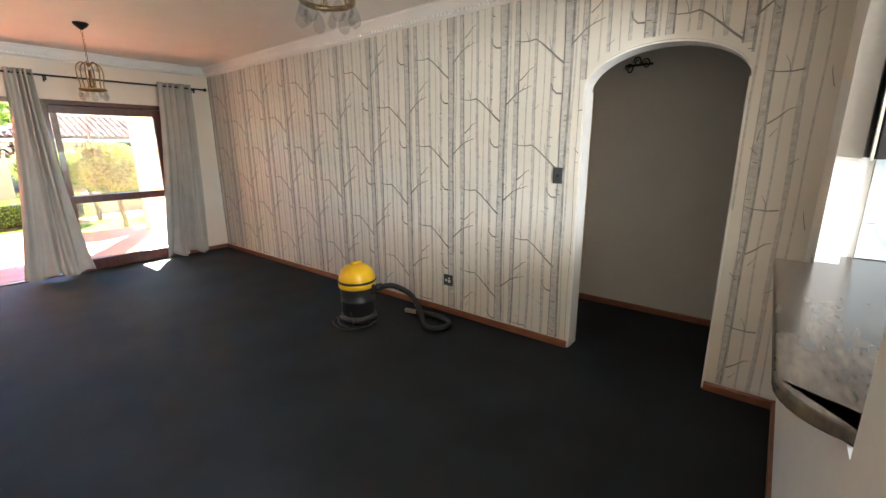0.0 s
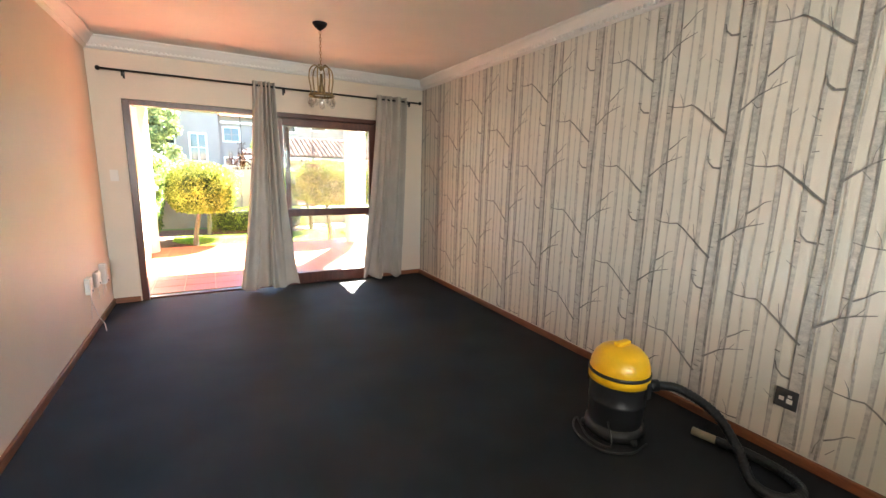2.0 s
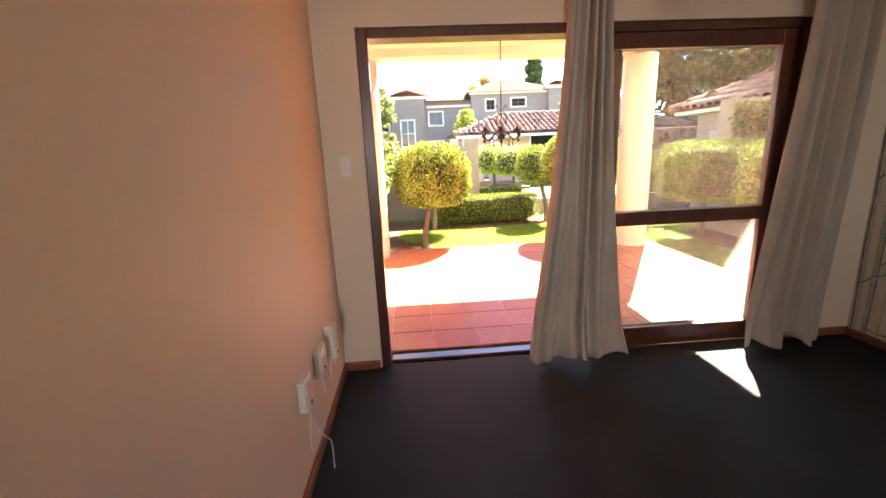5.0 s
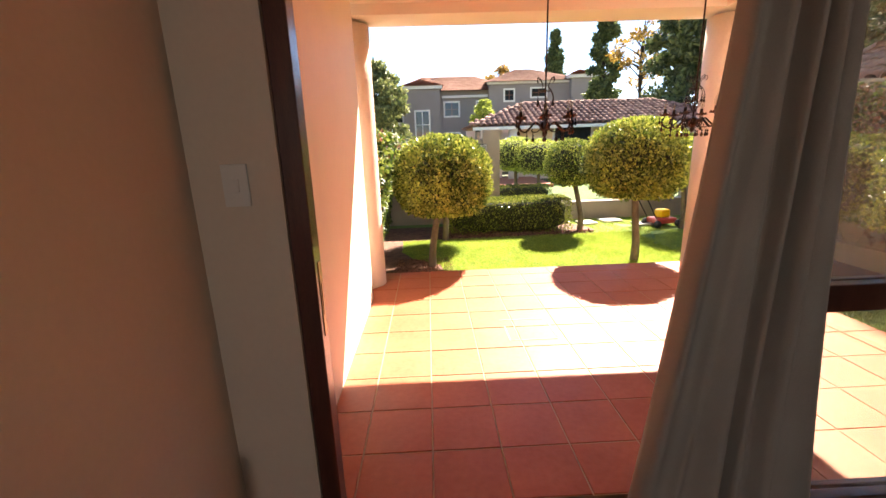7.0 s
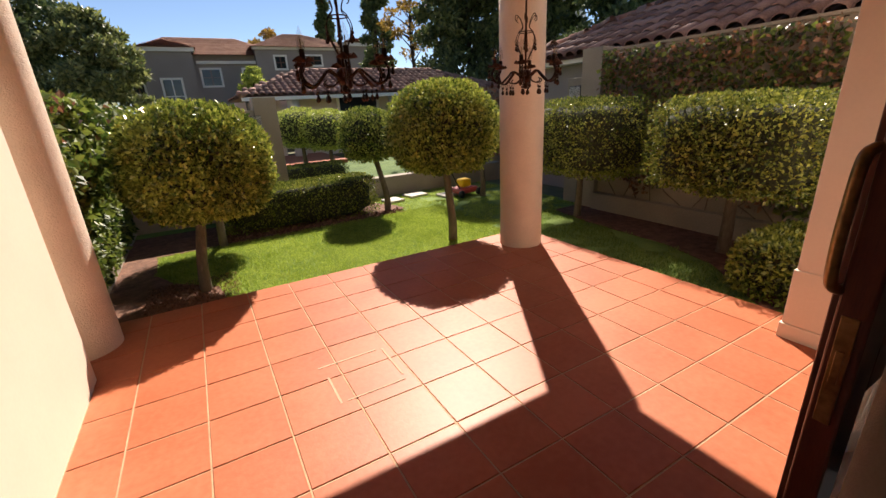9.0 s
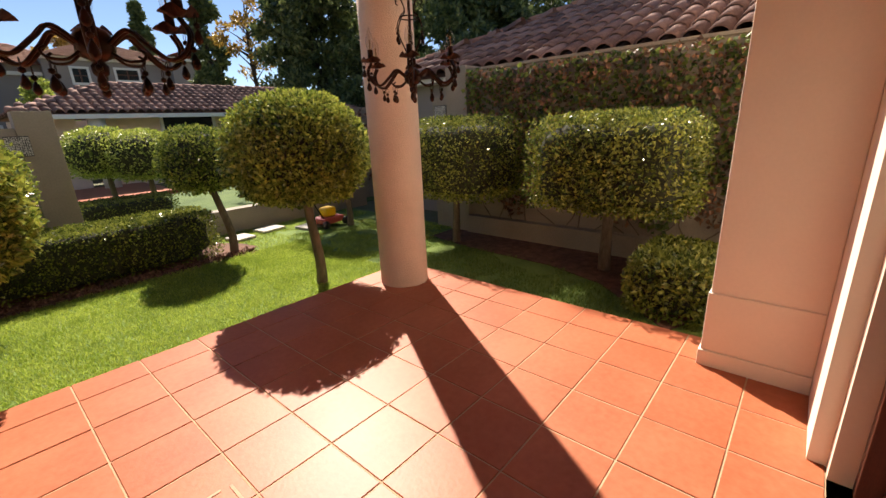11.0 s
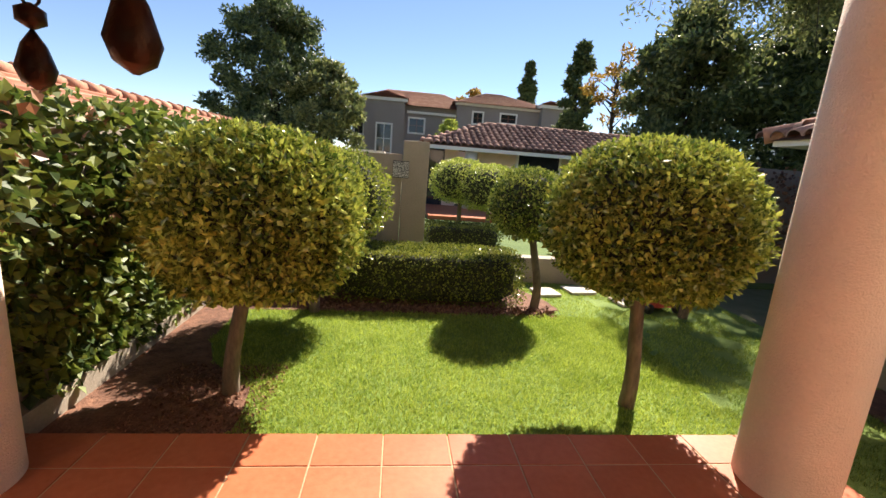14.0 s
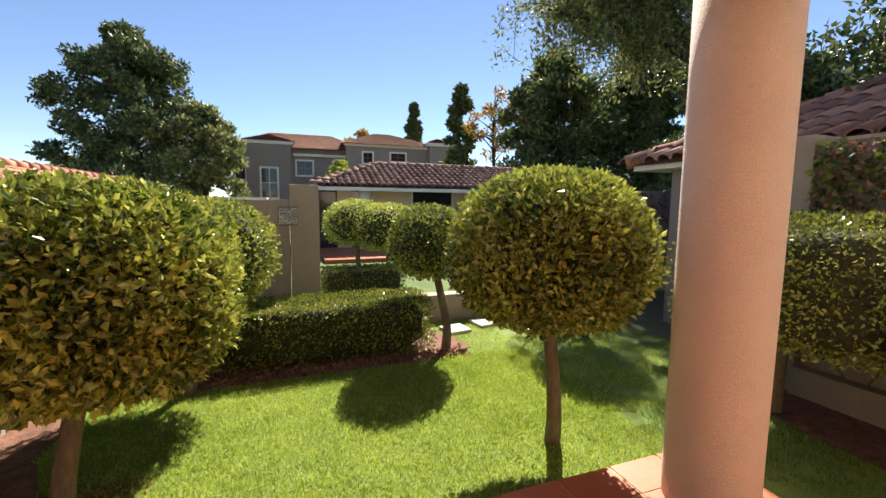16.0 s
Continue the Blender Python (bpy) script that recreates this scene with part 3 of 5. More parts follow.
# ---- patio ----
PX0, PX1, PY1 = -0.5, 3.33, 10.29
structure("patio_slab", boxes((-1.0, PX1, 7.1, PY1, -0.35, -0.004)), M_GROUT, "grouted patio slab", category="patio")
structure("patio_ceiling", boxes((-1.0, 3.12, 7.1, 10.13, 2.62, 2.75)), M_PATIOWALL, "plain plastered patio soffit", category="ceiling")
structure("patio_beam", boxes((-1.0, 3.12, 9.73, 10.13, 2.53, 2.62), (2.78, 3.12, 7.1, 9.73, 2.53, 2.62)), M_PATIOWALL, "cream plastered patio beams", category="beam")
structure("patio_roof", boxes((-1.0, 3.12, 7.1, 10.13, 2.75, 3.3)), M_RENDERW, "plastered parapet over the patio", category="roof")
structure("wall_patio", boxes((-0.75, -0.51, 7.1, 9.5, -0.1, 2.62)), M_PATIOWALL, "smooth cream patio side wall", category="wall")
structure("wall_facade", boxes((2.5, 6.5, 7.1, 7.16, -0.1, 3.3), (-4.5, -1.0, 6.87, 7.1, -0.1, 3.3)), M_PATIOWALL, "plastered house facade", category="wall")
pillar = structure("patio_pillar", boxes((3.02, 3.42, 7.16, 7.62, -0.1, 2.62), bevel=0.006), M_PATIOWALL, "square cream plastered pillar", category="pillar")
part("pillar_base", boxes((3.0, 3.44, 7.16, 7.64, -0.1, 0.09), (3.01, 3.43, 7.16, 7.63, 0.09, 0.42), bevel=0.006), M_PATIOWALL, pillar)


def column(at, name):
    bm = lathe([(0.208, -0.1), (0.209, 0.02), (0.207, 0.3), (0.208, 1.2), (0.207, 2.0), (0.208, 2.5)], 48, at)
    return structure(name, bm, M_RENDERW, "round roughcast plaster patio column, pale peach", True, "column")


column((2.99, 9.94, 0), "patio_column_1")
column((-0.64, 9.97, 0), "patio_column_2")

# ---- garden ground ----
structure("ground", boxes((-400, 400, -60, 700, -0.4, -0.115)), M_EARTH, "flat suburban ground reaching the horizon", category="ground")


def sheet(name, outline, z, material, label, category):
    bm = bmesh.new()
    lo = [bm.verts.new((x, y, -0.12)) for x, y in outline]
    hi = [bm.verts.new((x, y, z)) for x, y in outline]
    bm.faces.new(hi)
    for k in range(len(lo)):
        j = (k + 1) % len(lo)
        bm.faces.new((lo[k], lo[j], hi[j], hi[k]))
    bmesh.ops.recalc_face_normals(bm, faces=bm.faces)
    return structure(name, bm, material, label, category=category)


sheet("lawn", [(-0.75, 10.29), (3.33, 10.29), (3.33, 7.6), (5.0, 7.6), (5.2, 13.75), (-0.75, 13.75)], -0.104, M_LAWN, "short green lawn with thin patches", "lawn")
sheet("far_lawn", [(-6, 13.95), (12, 13.95), (12, 22), (-6, 22)], -0.1, M_FARLAWN, "neighbouring green lawn", "lawn")


def blob(cx, cy, rx, ry, n=28, seed=0):
    r = random.Random(seed)
    return [(cx + rx * math.cos(a) * r.uniform(0.86, 1.1), cy + ry * math.sin(a) * r.uniform(0.86, 1.1)) for a in [2 * math.pi * k / n for k in range(n)]]


BEDS = [[(-0.72, 10.3), (0.2, 10.3), (0.22, 10.6), (0.17, 10.9), (0.0, 11.05), (-0.2, 11.25), (-0.36, 11.6), (-0.38, 12.3), (-0.72, 12.3)], [(4.05, 7.65), (4.95, 7.65), (5.0, 11.0), (4.5, 11.0), (4.35, 10.2), (4.3, 9.2), (4.1, 8.6), (3.5, 7.9)], [(-0.3, 12.3), (2.55, 12.42), (2.9, 12.6), (2.85, 12.9), (2.6, 13.4), (-0.7, 13.4), (-0.72, 12.3)]]
for k, outline in enumerate(BEDS):
    sheet("soil_bed_%d" % (k + 1), outline, -0.098, M_SOIL, "bare brown soil planting bed", "soil")


def inside(x, y, poly):
    hit = False
    for (xa, ya), (xb, yb) in zip(poly, poly[1:] + poly[:1]):
        if (ya > y) != (yb > y) and x < (xb - xa) * (y - ya) / (yb - ya) + xa:
            hit = not hit
    return hit


def grass(name, n, x0, x1, y0, y1, material, seed, height=0.035, test=None):
    g = np.random.default_rng(seed)
    xy = g.uniform((x0, y0), (x1, y1), (n, 2))
    if test:
        xy = np.array([p for p in xy if test(*p)])
    n = len(xy)
    base = np.column_stack([xy, np.full(n, -0.105)])
    a = g.uniform(0, 2 * math.pi, n)
    side = np.column_stack([np.cos(a), np.sin(a), np.zeros(n)]) * 0.0026
    lean = g.normal(size=(n, 3)) * (0.012, 0.012, 0)
    lean[:, 2] = height * g.uniform(0.5, 1.2, n)
    v = np.stack([base - side, base + side, base + lean], 1).reshape(-1, 3)
    ob = raw(name, v.tolist(), np.arange(3 * n).reshape(-1, 3).tolist(), material)
    return tagged(ob, "dense short green grass blades of the lawn", "grass", kind="stuff")


def on_lawn(x, y):
    return not any(inside(x + 0.05 * noise.noise((x * 9, y * 9, 0)), y + 0.05 * noise.noise((x * 9, y * 9, 7)), b) for b in BEDS) and not (x > 3.33 and noise.noise((x * 3, y * 3, 2)) < -0.05 - (5 - x) * 0.1)


grass("lawn_grass", 120000, -0.6, 3.4, 10.29, 12.4, M_GRASS, 1, 0.026, test=on_lawn)
grass("lawn_grass", 42000, 2.3, 5.1, 10.9, 13.7, M_GRASS, 2, 0.028, test=on_lawn)
# The east strip takes the blades that carry shade in their colour.
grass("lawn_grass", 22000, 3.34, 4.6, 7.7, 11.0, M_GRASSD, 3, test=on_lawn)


# ---- things in the room ----
def curtain(at, x0, x1, b0, b1, top, seed, label):
    """A gathered eyelet curtain from top width x0..x1 to bottom width b0..b1 that pools a little on the carpet."""
    c = thing("curtain", label, "curtain", (0, 0, 0), "curtains on the rod")
    r = random.Random(seed)
    bm = bmesh.new()
    nu, nv = 90, 40
    folds = 4.6
    grid = []
    for j in range(nv + 1):
        s = j / nv
        z = top * (1 - s) + 0.012
        row = []
        for i in range(nu + 1):
            u = i / nu
            k = s ** 1.5
            xa = x0 + (b0 - x0) * k
            xb = x1 + (b1 - x1) * k
            x = xa + (xb - xa) * u + 0.012 * math.sin(u * 23 + s * 3 + seed) * s
            amp = 0.045 * (1 - 0.25 * s)
            y = at + amp * (0.75 + 0.35 * math.sin(u * 7 + seed * 3)) * math.sin((u + 0.05 * math.sin(u * 9 + seed)) * folds * 2 * math.pi + seed) + 0.018 * math.sin(u * 31 + s * 4) * s
            pool = max(0.0, s - 0.9) * 10
            y -= pool * (0.05 + 0.05 * math.sin(u * 14 + seed)) * 0.8
            zz = z + pool * 0.03 * (1 + math.sin(u * 13 + seed * 2))
            row.append(bm.verts.new((x, y, max(0.006, zz))))
        grid.append(row)
    for a, b in zip(grid, grid[1:]):
        for i in range(nu):
            bm.faces.new((a[i], a[i + 1], b[i + 1], b[i]))
    cloth = part("cloth", bm, M_CURTAIN, c, "", True)
    thick = cloth.modifiers.new("thickness", "SOLIDIFY")
    thick.thickness = 0.004
    for k in range(6):
        u = (k + 0.5) / 6
        x = x0 + (x1 - x0) * u
        ring = tube([(x, at + 0.022 * math.cos(a), top - 0.035 + 0.022 * math.sin(a)) for a in [2 * math.pi * q / 14 for q in range(15)]], 0.004, 6)
        part("eyelet", ring, M_CHROME, c, "", True)
    return c


RODY, RODZ = 6.77, 2.35
curtain(RODY, 0.87, 1.1, 0.64, 1.27, 2.385, 1, "grey-beige linen eyelet curtain gathered between the doors")
curtain(RODY, 2.31, 2.72, 2.1, 2.66, 2.385, 3, "grey-beige linen eyelet curtain drawn into the corner")
rod = thing("curtain_rod", "thin black iron curtain rod above the patio doors", "curtain rod", (0, 0, 0))
part("pole", tube([(-0.46, RODY, RODZ), (2.9, RODY, RODZ)], 0.0105, 10), M_IRON, rod, "", True)
for x in (-0.475, 2.915):
    part("finial", lathe([(0.006, -0.022), (0.018, -0.012), (0.021, 0), (0.018, 0.012), (0.006, 0.022)], 12, (x, RODY, RODZ)), M_IRON, rod, "", True)
for x in (-0.29, 1.2, 2.76):
    part("bracket", boxes((x - 0.009, x + 0.009, YN - 0.006, YN, RODZ - 0.06, RODZ + 0.02), (x - 0.006, x + 0.006, RODY - 0.005, YN - 0.006, RODZ - 0.022, RODZ - 0.008), (x - 0.008, x + 0.008, RODY - 0.012, RODY + 0.012, RODZ - 0.055, RODZ - 0.01)), M_IRON, rod)


def drop(at, size, bm=None):
    return lathe([(0.0008, 0), (size * 0.18, -size * 0.25), (size * 0.3, -size * 0.65), (size * 0.22, -size * 0.88), (0.001, -size)], 8, at, bm)


def pendant_lamp(at):
    lamp = thing("pendant_lamp", "small crown-shaped antique brass pendant lamp with crystal drops", "pendant lamp", at, "pendant lamps")
    part("ceiling_rose", lathe([(0.06, 0), (0.06, -0.01), (0.045, -0.03), (0.02, -0.05), (0.006, -0.06)], 20), M_IRON, lamp, "dark metal rose", True)
    for k in range(11):
        z = -0.06 - k * 0.026
        flat = k % 2
        ring = tube([((0.008 * math.cos(a)) * (1 - flat), 0.008 * math.cos(a) * flat, z - 0.014 + 0.017 * math.sin(a)) for a in [2 * math.pi * q / 10 for q in range(11)]], 0.0022, 5)
        part("chain_link", ring, M_BRASS, lamp, "", True)
    for k in range(6):
        a = 2 * math.pi * k / 6
        c, s = math.cos(a), math.sin(a)
        line = arc([(0.012 * c, 0.012 * s, -0.355), (0.05 * c, 0.05 * s, -0.335), (0.09 * c, 0.09 * s, -0.37), (0.1 * c, 0.1 * s, -0.44), (0.088 * c, 0.088 * s, -0.53), (0.095 * c, 0.095 * s, -0.575)], 6)
        part("crown_rib", tube(line, 0.006, 6), M_BRASS, lamp, "", True)
        part("panel_pearls", drop((0.07 * c, 0.07 * s, -0.36), 0.06), M_CRYSTAL, lamp, "", True)
    part("finial", lathe([(0.004, -0.335), (0.014, -0.345), (0.016, -0.36), (0.006, -0.375)], 12), M_BRASS, lamp, "", True)
    part("lower_band", tube([(0.097 * math.cos(a), 0.097 * math.sin(a), -0.575) for a in [2 * math.pi * q / 28 for q in range(29)]], 0.011, 8), M_BRASS, lamp, "", True)
    part("bulb_holder", lathe([(0.012, -0.4), (0.014, -0.48), (0.02, -0.5), (0.02, -0.54), (0.012, -0.56)], 12), M_BRASS, lamp, "", True)
    for k in range(12):
        a = 2 * math.pi * (k + 0.5) / 12
        part("crystal_drop", drop((0.1 * math.cos(a), 0.1 * math.sin(a), -0.588), 0.06 if k % 2 else 0.085), M_CRYSTAL, lamp, "clear cut crystal drop", True)
    return lamp


lamp = pendant_lamp((1.275, 5.29, ZC - 0.001))
copy_thing(lamp, pose(1.19, 1.56, ZC - 0.001))


def vacuum(at):
    v = thing("vacuum_cleaner", "black drum vacuum cleaner with a yellow dome lid on the carpet", "vacuum cleaner", at)
    part("drum", lathe([(0.12, 0.045), (0.135, 0.05), (0.142, 0.07), (0.145, 0.16), (0.15, 0.165), (0.15, 0.18), (0.146, 0.185), (0.15, 0.27), (0.152, 0.275)], 36), M_BLACKPL, v, "", True)
    part("base_skirt", lathe([(0.15, 0.0), (0.16, 0.012), (0.155, 0.045), (0.13, 0.06)], 36), M_BLACKPL, v, "", True)
    part("lid", lathe([(0.158, 0.275), (0.16, 0.3), (0.156, 0.315), (0.157, 0.325), (0.152, 0.36), (0.135, 0.4), (0.105, 0.43), (0.06, 0.447), (0.03, 0.45)], 36), M_YELLOW, v, "glossy yellow dome lid", True)
    part("lid_band", lathe([(0.1585, 0.312), (0.1625, 0.316), (0.1625, 0.326), (0.1585, 0.33)], 36), M_BLACKPL, v, "black rim", True)
    part("carry_handle", boxes((-0.05, 0.05, -0.02, 0.02, 0.447, 0.468), bevel=0.008), M_YELLOW, v)
    for a in (0.3, 2.4, 4.5):
        c, s = math.cos(a), math.sin(a)
        part("castor", lathe([(0.018, 0), (0.022, 0.005), (0.022, 0.018), (0.018, 0.024)], 14, (0.155 * c, 0.155 * s, 0)), M_BLACKPL, v, "", True)
    for a in (1.9, 5.0):
        c, s = math.cos(a), math.sin(a)
        part("clip", boxes((0.15 * c - 0.018, 0.15 * c + 0.018, 0.15 * s - 0.018, 0.15 * s + 0.018, 0.22, 0.3), bevel=0.004), M_BLACKPL, v)
    part("inlet", tube([(0.12, -0.07, 0.235), (0.19, -0.11, 0.24)], 0.03, 14), M_BLACKPL, v, "", True)
    line = arc([(0.18, -0.1, 0.24), (0.25, -0.2, 0.245), (0.27, -0.38, 0.2), (0.23, -0.52, 0.11), (0.17, -0.62, 0.035), (0.2, -0.73, 0.024), (0.33, -0.75, 0.024), (0.4, -0.65, 0.024), (0.4, -0.5, 0.026), (0.36, -0.36, 0.028)], 16)
    pts = [Vector(p) for p in line]
    dense = []
    for p, q in zip(pts, pts[1:]):
        dense += [p.lerp(q, t) for t in (0, 0.5)]
    dense.append(pts[-1])
    part("hose", tube(dense, 0.021, 12), M_BLACKPL, v, "black ribbed suction hose", True)
    rings = bmesh.new()
    for p, q in zip(pts[::2], pts[1::2]):
        tube([p, p.lerp(q, 0.5)], 0.0235, 12, rings)
    tagged(part("hose_rib", rings, M_BLACKPL, v, "", True), kind="stuff")
    part("hose_cuff", tube([(0.36, -0.36, 0.028), (0.33, -0.25, 0.03)], 0.02, 12), mat("pale_cuff_plastic", (0.3, 0.26, 0.18), 0.5), v, "pale worn plastic cuff", True)
    cord = arc([(-0.13, -0.06, 0.1), (-0.17, -0.12, 0.01), (-0.2, 0.0, 0.007), (-0.12, 0.16, 0.007), (-0.22, 0.08, 0.007), (-0.24, -0.1, 0.007), (-0.12, -0.2, 0.007), (0.03, -0.19, 0.007)], 10)
    part("power_cord", tube(cord, 0.005, 6), M_BLACKPL, v, "", True)
    return v


vacuum((2.38, 2.95, 0.002)).scale = (1.04, 1.04, 1.16)


def plate(name, label, category, at, w, h, material, normal, extra=()):
    """A switch or socket plate on a wall; normal is 'x-', 'x+' or 'y-'."""
    p = thing(name, label, category, at)
    turn = {"y-": 0, "x-": -90, "x+": 90}[normal]
    p.matrix_world = pose(*at, 0, 0, turn)
    part("plate", boxes((-w / 2, w / 2, -0.008, 0, -h / 2, h / 2), bevel=0.002), material, p)
    for n, x0, x1, z0, z1, m in extra:
        part(n, boxes((x0, x1, -0.0125, -0.007, z0, z1), bevel=0.001), m, p)
    return p


plate("light_switch", "dark grey light switch on the birch wallpaper", "switch", (XE - 0.008, 1.372, 1.32), 0.07, 0.115, M_DARKPL, "x-", [("rocker", -0.012, 0.012, -0.012, 0.012, M_BLACKPL)])
plate("wall_socket", "dark grey wall socket with white inserts", "socket", (XE - 0.008, 2.385, 0.325), 0.1, 0.105, M_DARKPL, "x-", [("insert", -0.03, -0.008, -0.012, 0.008, M_WHITEPL), ("insert", 0.004, 0.03, -0.02, 0.004, M_WHITEPL), ("rocker", 0.008, 0.024, 0.012, 0.026, M_WHITEPL)])
plate("light_switch", "white light switch beside the patio door", "switch", (-0.455, YN - 0.001, 1.34), 0.07, 0.115, M_WHITEPL, "y-", [("rocker", -0.01, 0.01, -0.018, 0.018, M_WHITEPL)])


def wall_box(at, w, d, h, label, lead):
    b = thing("telephone_box", label, "telecom box", at)
    part("casing", boxes((0, d, -w / 2, w / 2, -h / 2, h / 2), bevel=0.004), M_WHITEPL, b)
    part("cover", boxes((d, d + 0.006, -w / 2 + 0.008, w / 2 - 0.008, -h / 2 + 0.01, h / 2 - 0.01), bevel=0.002), M_WHITEPL, b)
    part("port", boxes((d + 0.006, d + 0.009, -0.008, 0.008, -h / 2 + 0.02, -h / 2 + 0.035)), M_DARKPL, b)
    for k, line in enumerate(lead):
        part("lead", tube(arc(line, 8), 0.003, 6), M_WHITEPL, b, "thin white lead", True)
    return b


wall_box((XW + 0.001, 5.9, 0.44), 0.1, 0.035, 0.14, "small white telephone box with dangling leads", [[(0.02, 0, -0.07), (0.02, 0.01, -0.14), (0.018, -0.01, -0.24), (0.012, 0.02, -0.3)], [(0.02, 0.03, -0.07), (0.018, 0.05, -0.16), (0.03, 0.16, -0.33), (0.05, 0.2, -0.4), (0.09, 0.05, -0.425)]])
wall_box((XW + 0.001, 6.2, 0.43), 0.13, 0.03, 0.13, "white double socket box with a plug", [[(0.02, -0.02, -0.06), (0.018, 0.01, -0.13), (0.015, 0.03, -0.2)]])
wall_box((XW + 0.001, 6.42, 0.43), 0.07, 0.05, 0.19, "upright white adaptor box on the skirting wall", [[(0.03, 0.0, -0.09), (0.025, 0.04, -0.15), (0.02, 0.09, -0.19)], [(0.02, -0.03, -0.09), (0.02, -0.05, -0.16), (0.015, -0.03, -0.22)]])

# the granite counter in the hatch
cx1, cy0, cy1 = 2.655, -0.75, 0.065
outline = [(cx1, cy0), (cx1, -0.06), (2.43, -0.06), (2.43, cy1 + 0.01), (1.2, cy1 - 0.01)]
outline += [(1.2 - 0.16 * math.sin(a), cy1 - 0.16 + 0.15 * math.cos(a)) for a in [math.pi / 2 * k / 8 for k in range(1, 9)]]
outline += [(1.04, KY), (1.04, KY - 0.08), (1.04, cy0)]
bm = bmesh.new()
lo = [bm.verts.new((x, y, KZ - 0.036)) for x, y in outline]
hi = [bm.verts.new((x, y, KZ)) for x, y in outline]
bm.faces.new(hi), bm.faces.new(list(reversed(lo)))
for k in range(len(lo)):
    j = (k + 1) % len(lo)
    bm.faces.new((lo[k], lo[j], hi[j], hi[k]))
bmesh.ops.recalc_face_normals(bm, faces=bm.faces)
bmesh.ops.bevel(bm, geom=[e for e in bm.edges if abs(e.verts[0].co.z - e.verts[1].co.z) < 0.001], offset=0.008, segments=3, affect="EDGES", profile=0.5)
counter = tagged(mesh_ob("kitchen_counter", bm, M_GRANITE), "polished dark brown granite counter with a rounded end", "counter")
base = thing("counter_unit", "plain white kitchen unit under the granite", "cabinet", (0, 0, 0))
part("carcass", boxes((1.1, 2.65, -0.72, -0.2, 0, KZ - 0.037)), M_WHITEPL, base)
cab = thing("wall_cabinet", "black gloss wall cabinet with a chrome edge strip", "cabinet", (0, 0, 0))
part("carcass", boxes((2.34, 2.659, -1.5, -0.155, 1.47, 2.3), bevel=0.003), M_CABINET, cab)
part("door", boxes((2.32, 2.338, -1.5, -0.16, 1.47, 2.3), bevel=0.003), M_CABINET, cab)
part("edge_strip", boxes((2.315, 2.345, -0.1545, -0.146, 1.465, 2.3)), M_CHROME, cab, "chrome edge strip")
splash = structure("splashback", boxes((2.645, 2.655, -2.0, -0.2, KZ + 0.002, 1.468)), M_GROUT, "pale blue glazed tile splashback", category="tiles")
for i in range(6):
    for j in range(3):
        y1, z0 = -0.2 - i * 0.3, KZ + 0.004 + j * 0.158
        part("tile", boxes((2.638, 2.648, y1 - 0.297, y1 - 0.002, z0, z0 + 0.155)), M_SPLASH, splash)
sock = plate("kitchen_socket", "white double socket on the tiled splashback", "socket", (2.637, -0.62, 1.2), 0.14, 0.075, M_WHITEPL, "x-", [("rocker", -0.03, -0.015, -0.01, 0.012, M_WHITEPL), ("rocker", 0.015, 0.03, -0.01, 0.012, M_WHITEPL)])
cable = thing("power_cable", "looped black appliance cable at the kitchen socket", "cable", (0, 0, 0))
part("lead", tube(arc([(2.62, -0.6, 1.2), (2.6, -0.58, 1.14), (2.59, -0.5, 1.08), (2.58, -0.38, 1.09), (2.58, -0.29, 1.2), (2.58, -0.27, 1.26)], 10), 0.006, 8), M_BLACKPL, cable, "", True)
part("plug", boxes((2.605, 2.628, -0.635, -0.595, 1.18, 1.22), bevel=0.004), M_BLACKPL, cable)

# the hallway seen through the arch
hd = tagged(new("door_1"), "varnished pine hallway door frame, door ajar", "door", kind="structure")
part("door_post", boxes((3.9, 4.139, 1.56, 1.6, 0, 2.05), bevel=0.004), mat("orange_pine", (0.45, 0.24, 0.08), 0.4, var=0.2), hd)
part("door_panel", boxes((4.08, 4.12, 1.6, 2.3, 0, 2.03), bevel=0.004), M_WOOD, hd)
hat = thing("wrought_iron_hook", "curly black wrought iron wall ornament in the hallway", "ornament", (0, 0, 0))
for k, (dy, dz) in enumerate(((0, 0), (0.07, 0.02), (0.13, -0.03))):
    line = [(4.11, 1.13 + dy + 0.035 * math.cos(a) * (1 - a / 12), 2.2 + dz + 0.045 * math.sin(a) * (1 - a / 12)) for a in [0.5 * q for q in range(18)]]
    part("scroll", tube(line, 0.006, 6), M_IRON, hat, "", True)
part("wall_bar", boxes((4.11, 4.139, 1.08, 1.3, 2.19, 2.205)), M_IRON, hat)


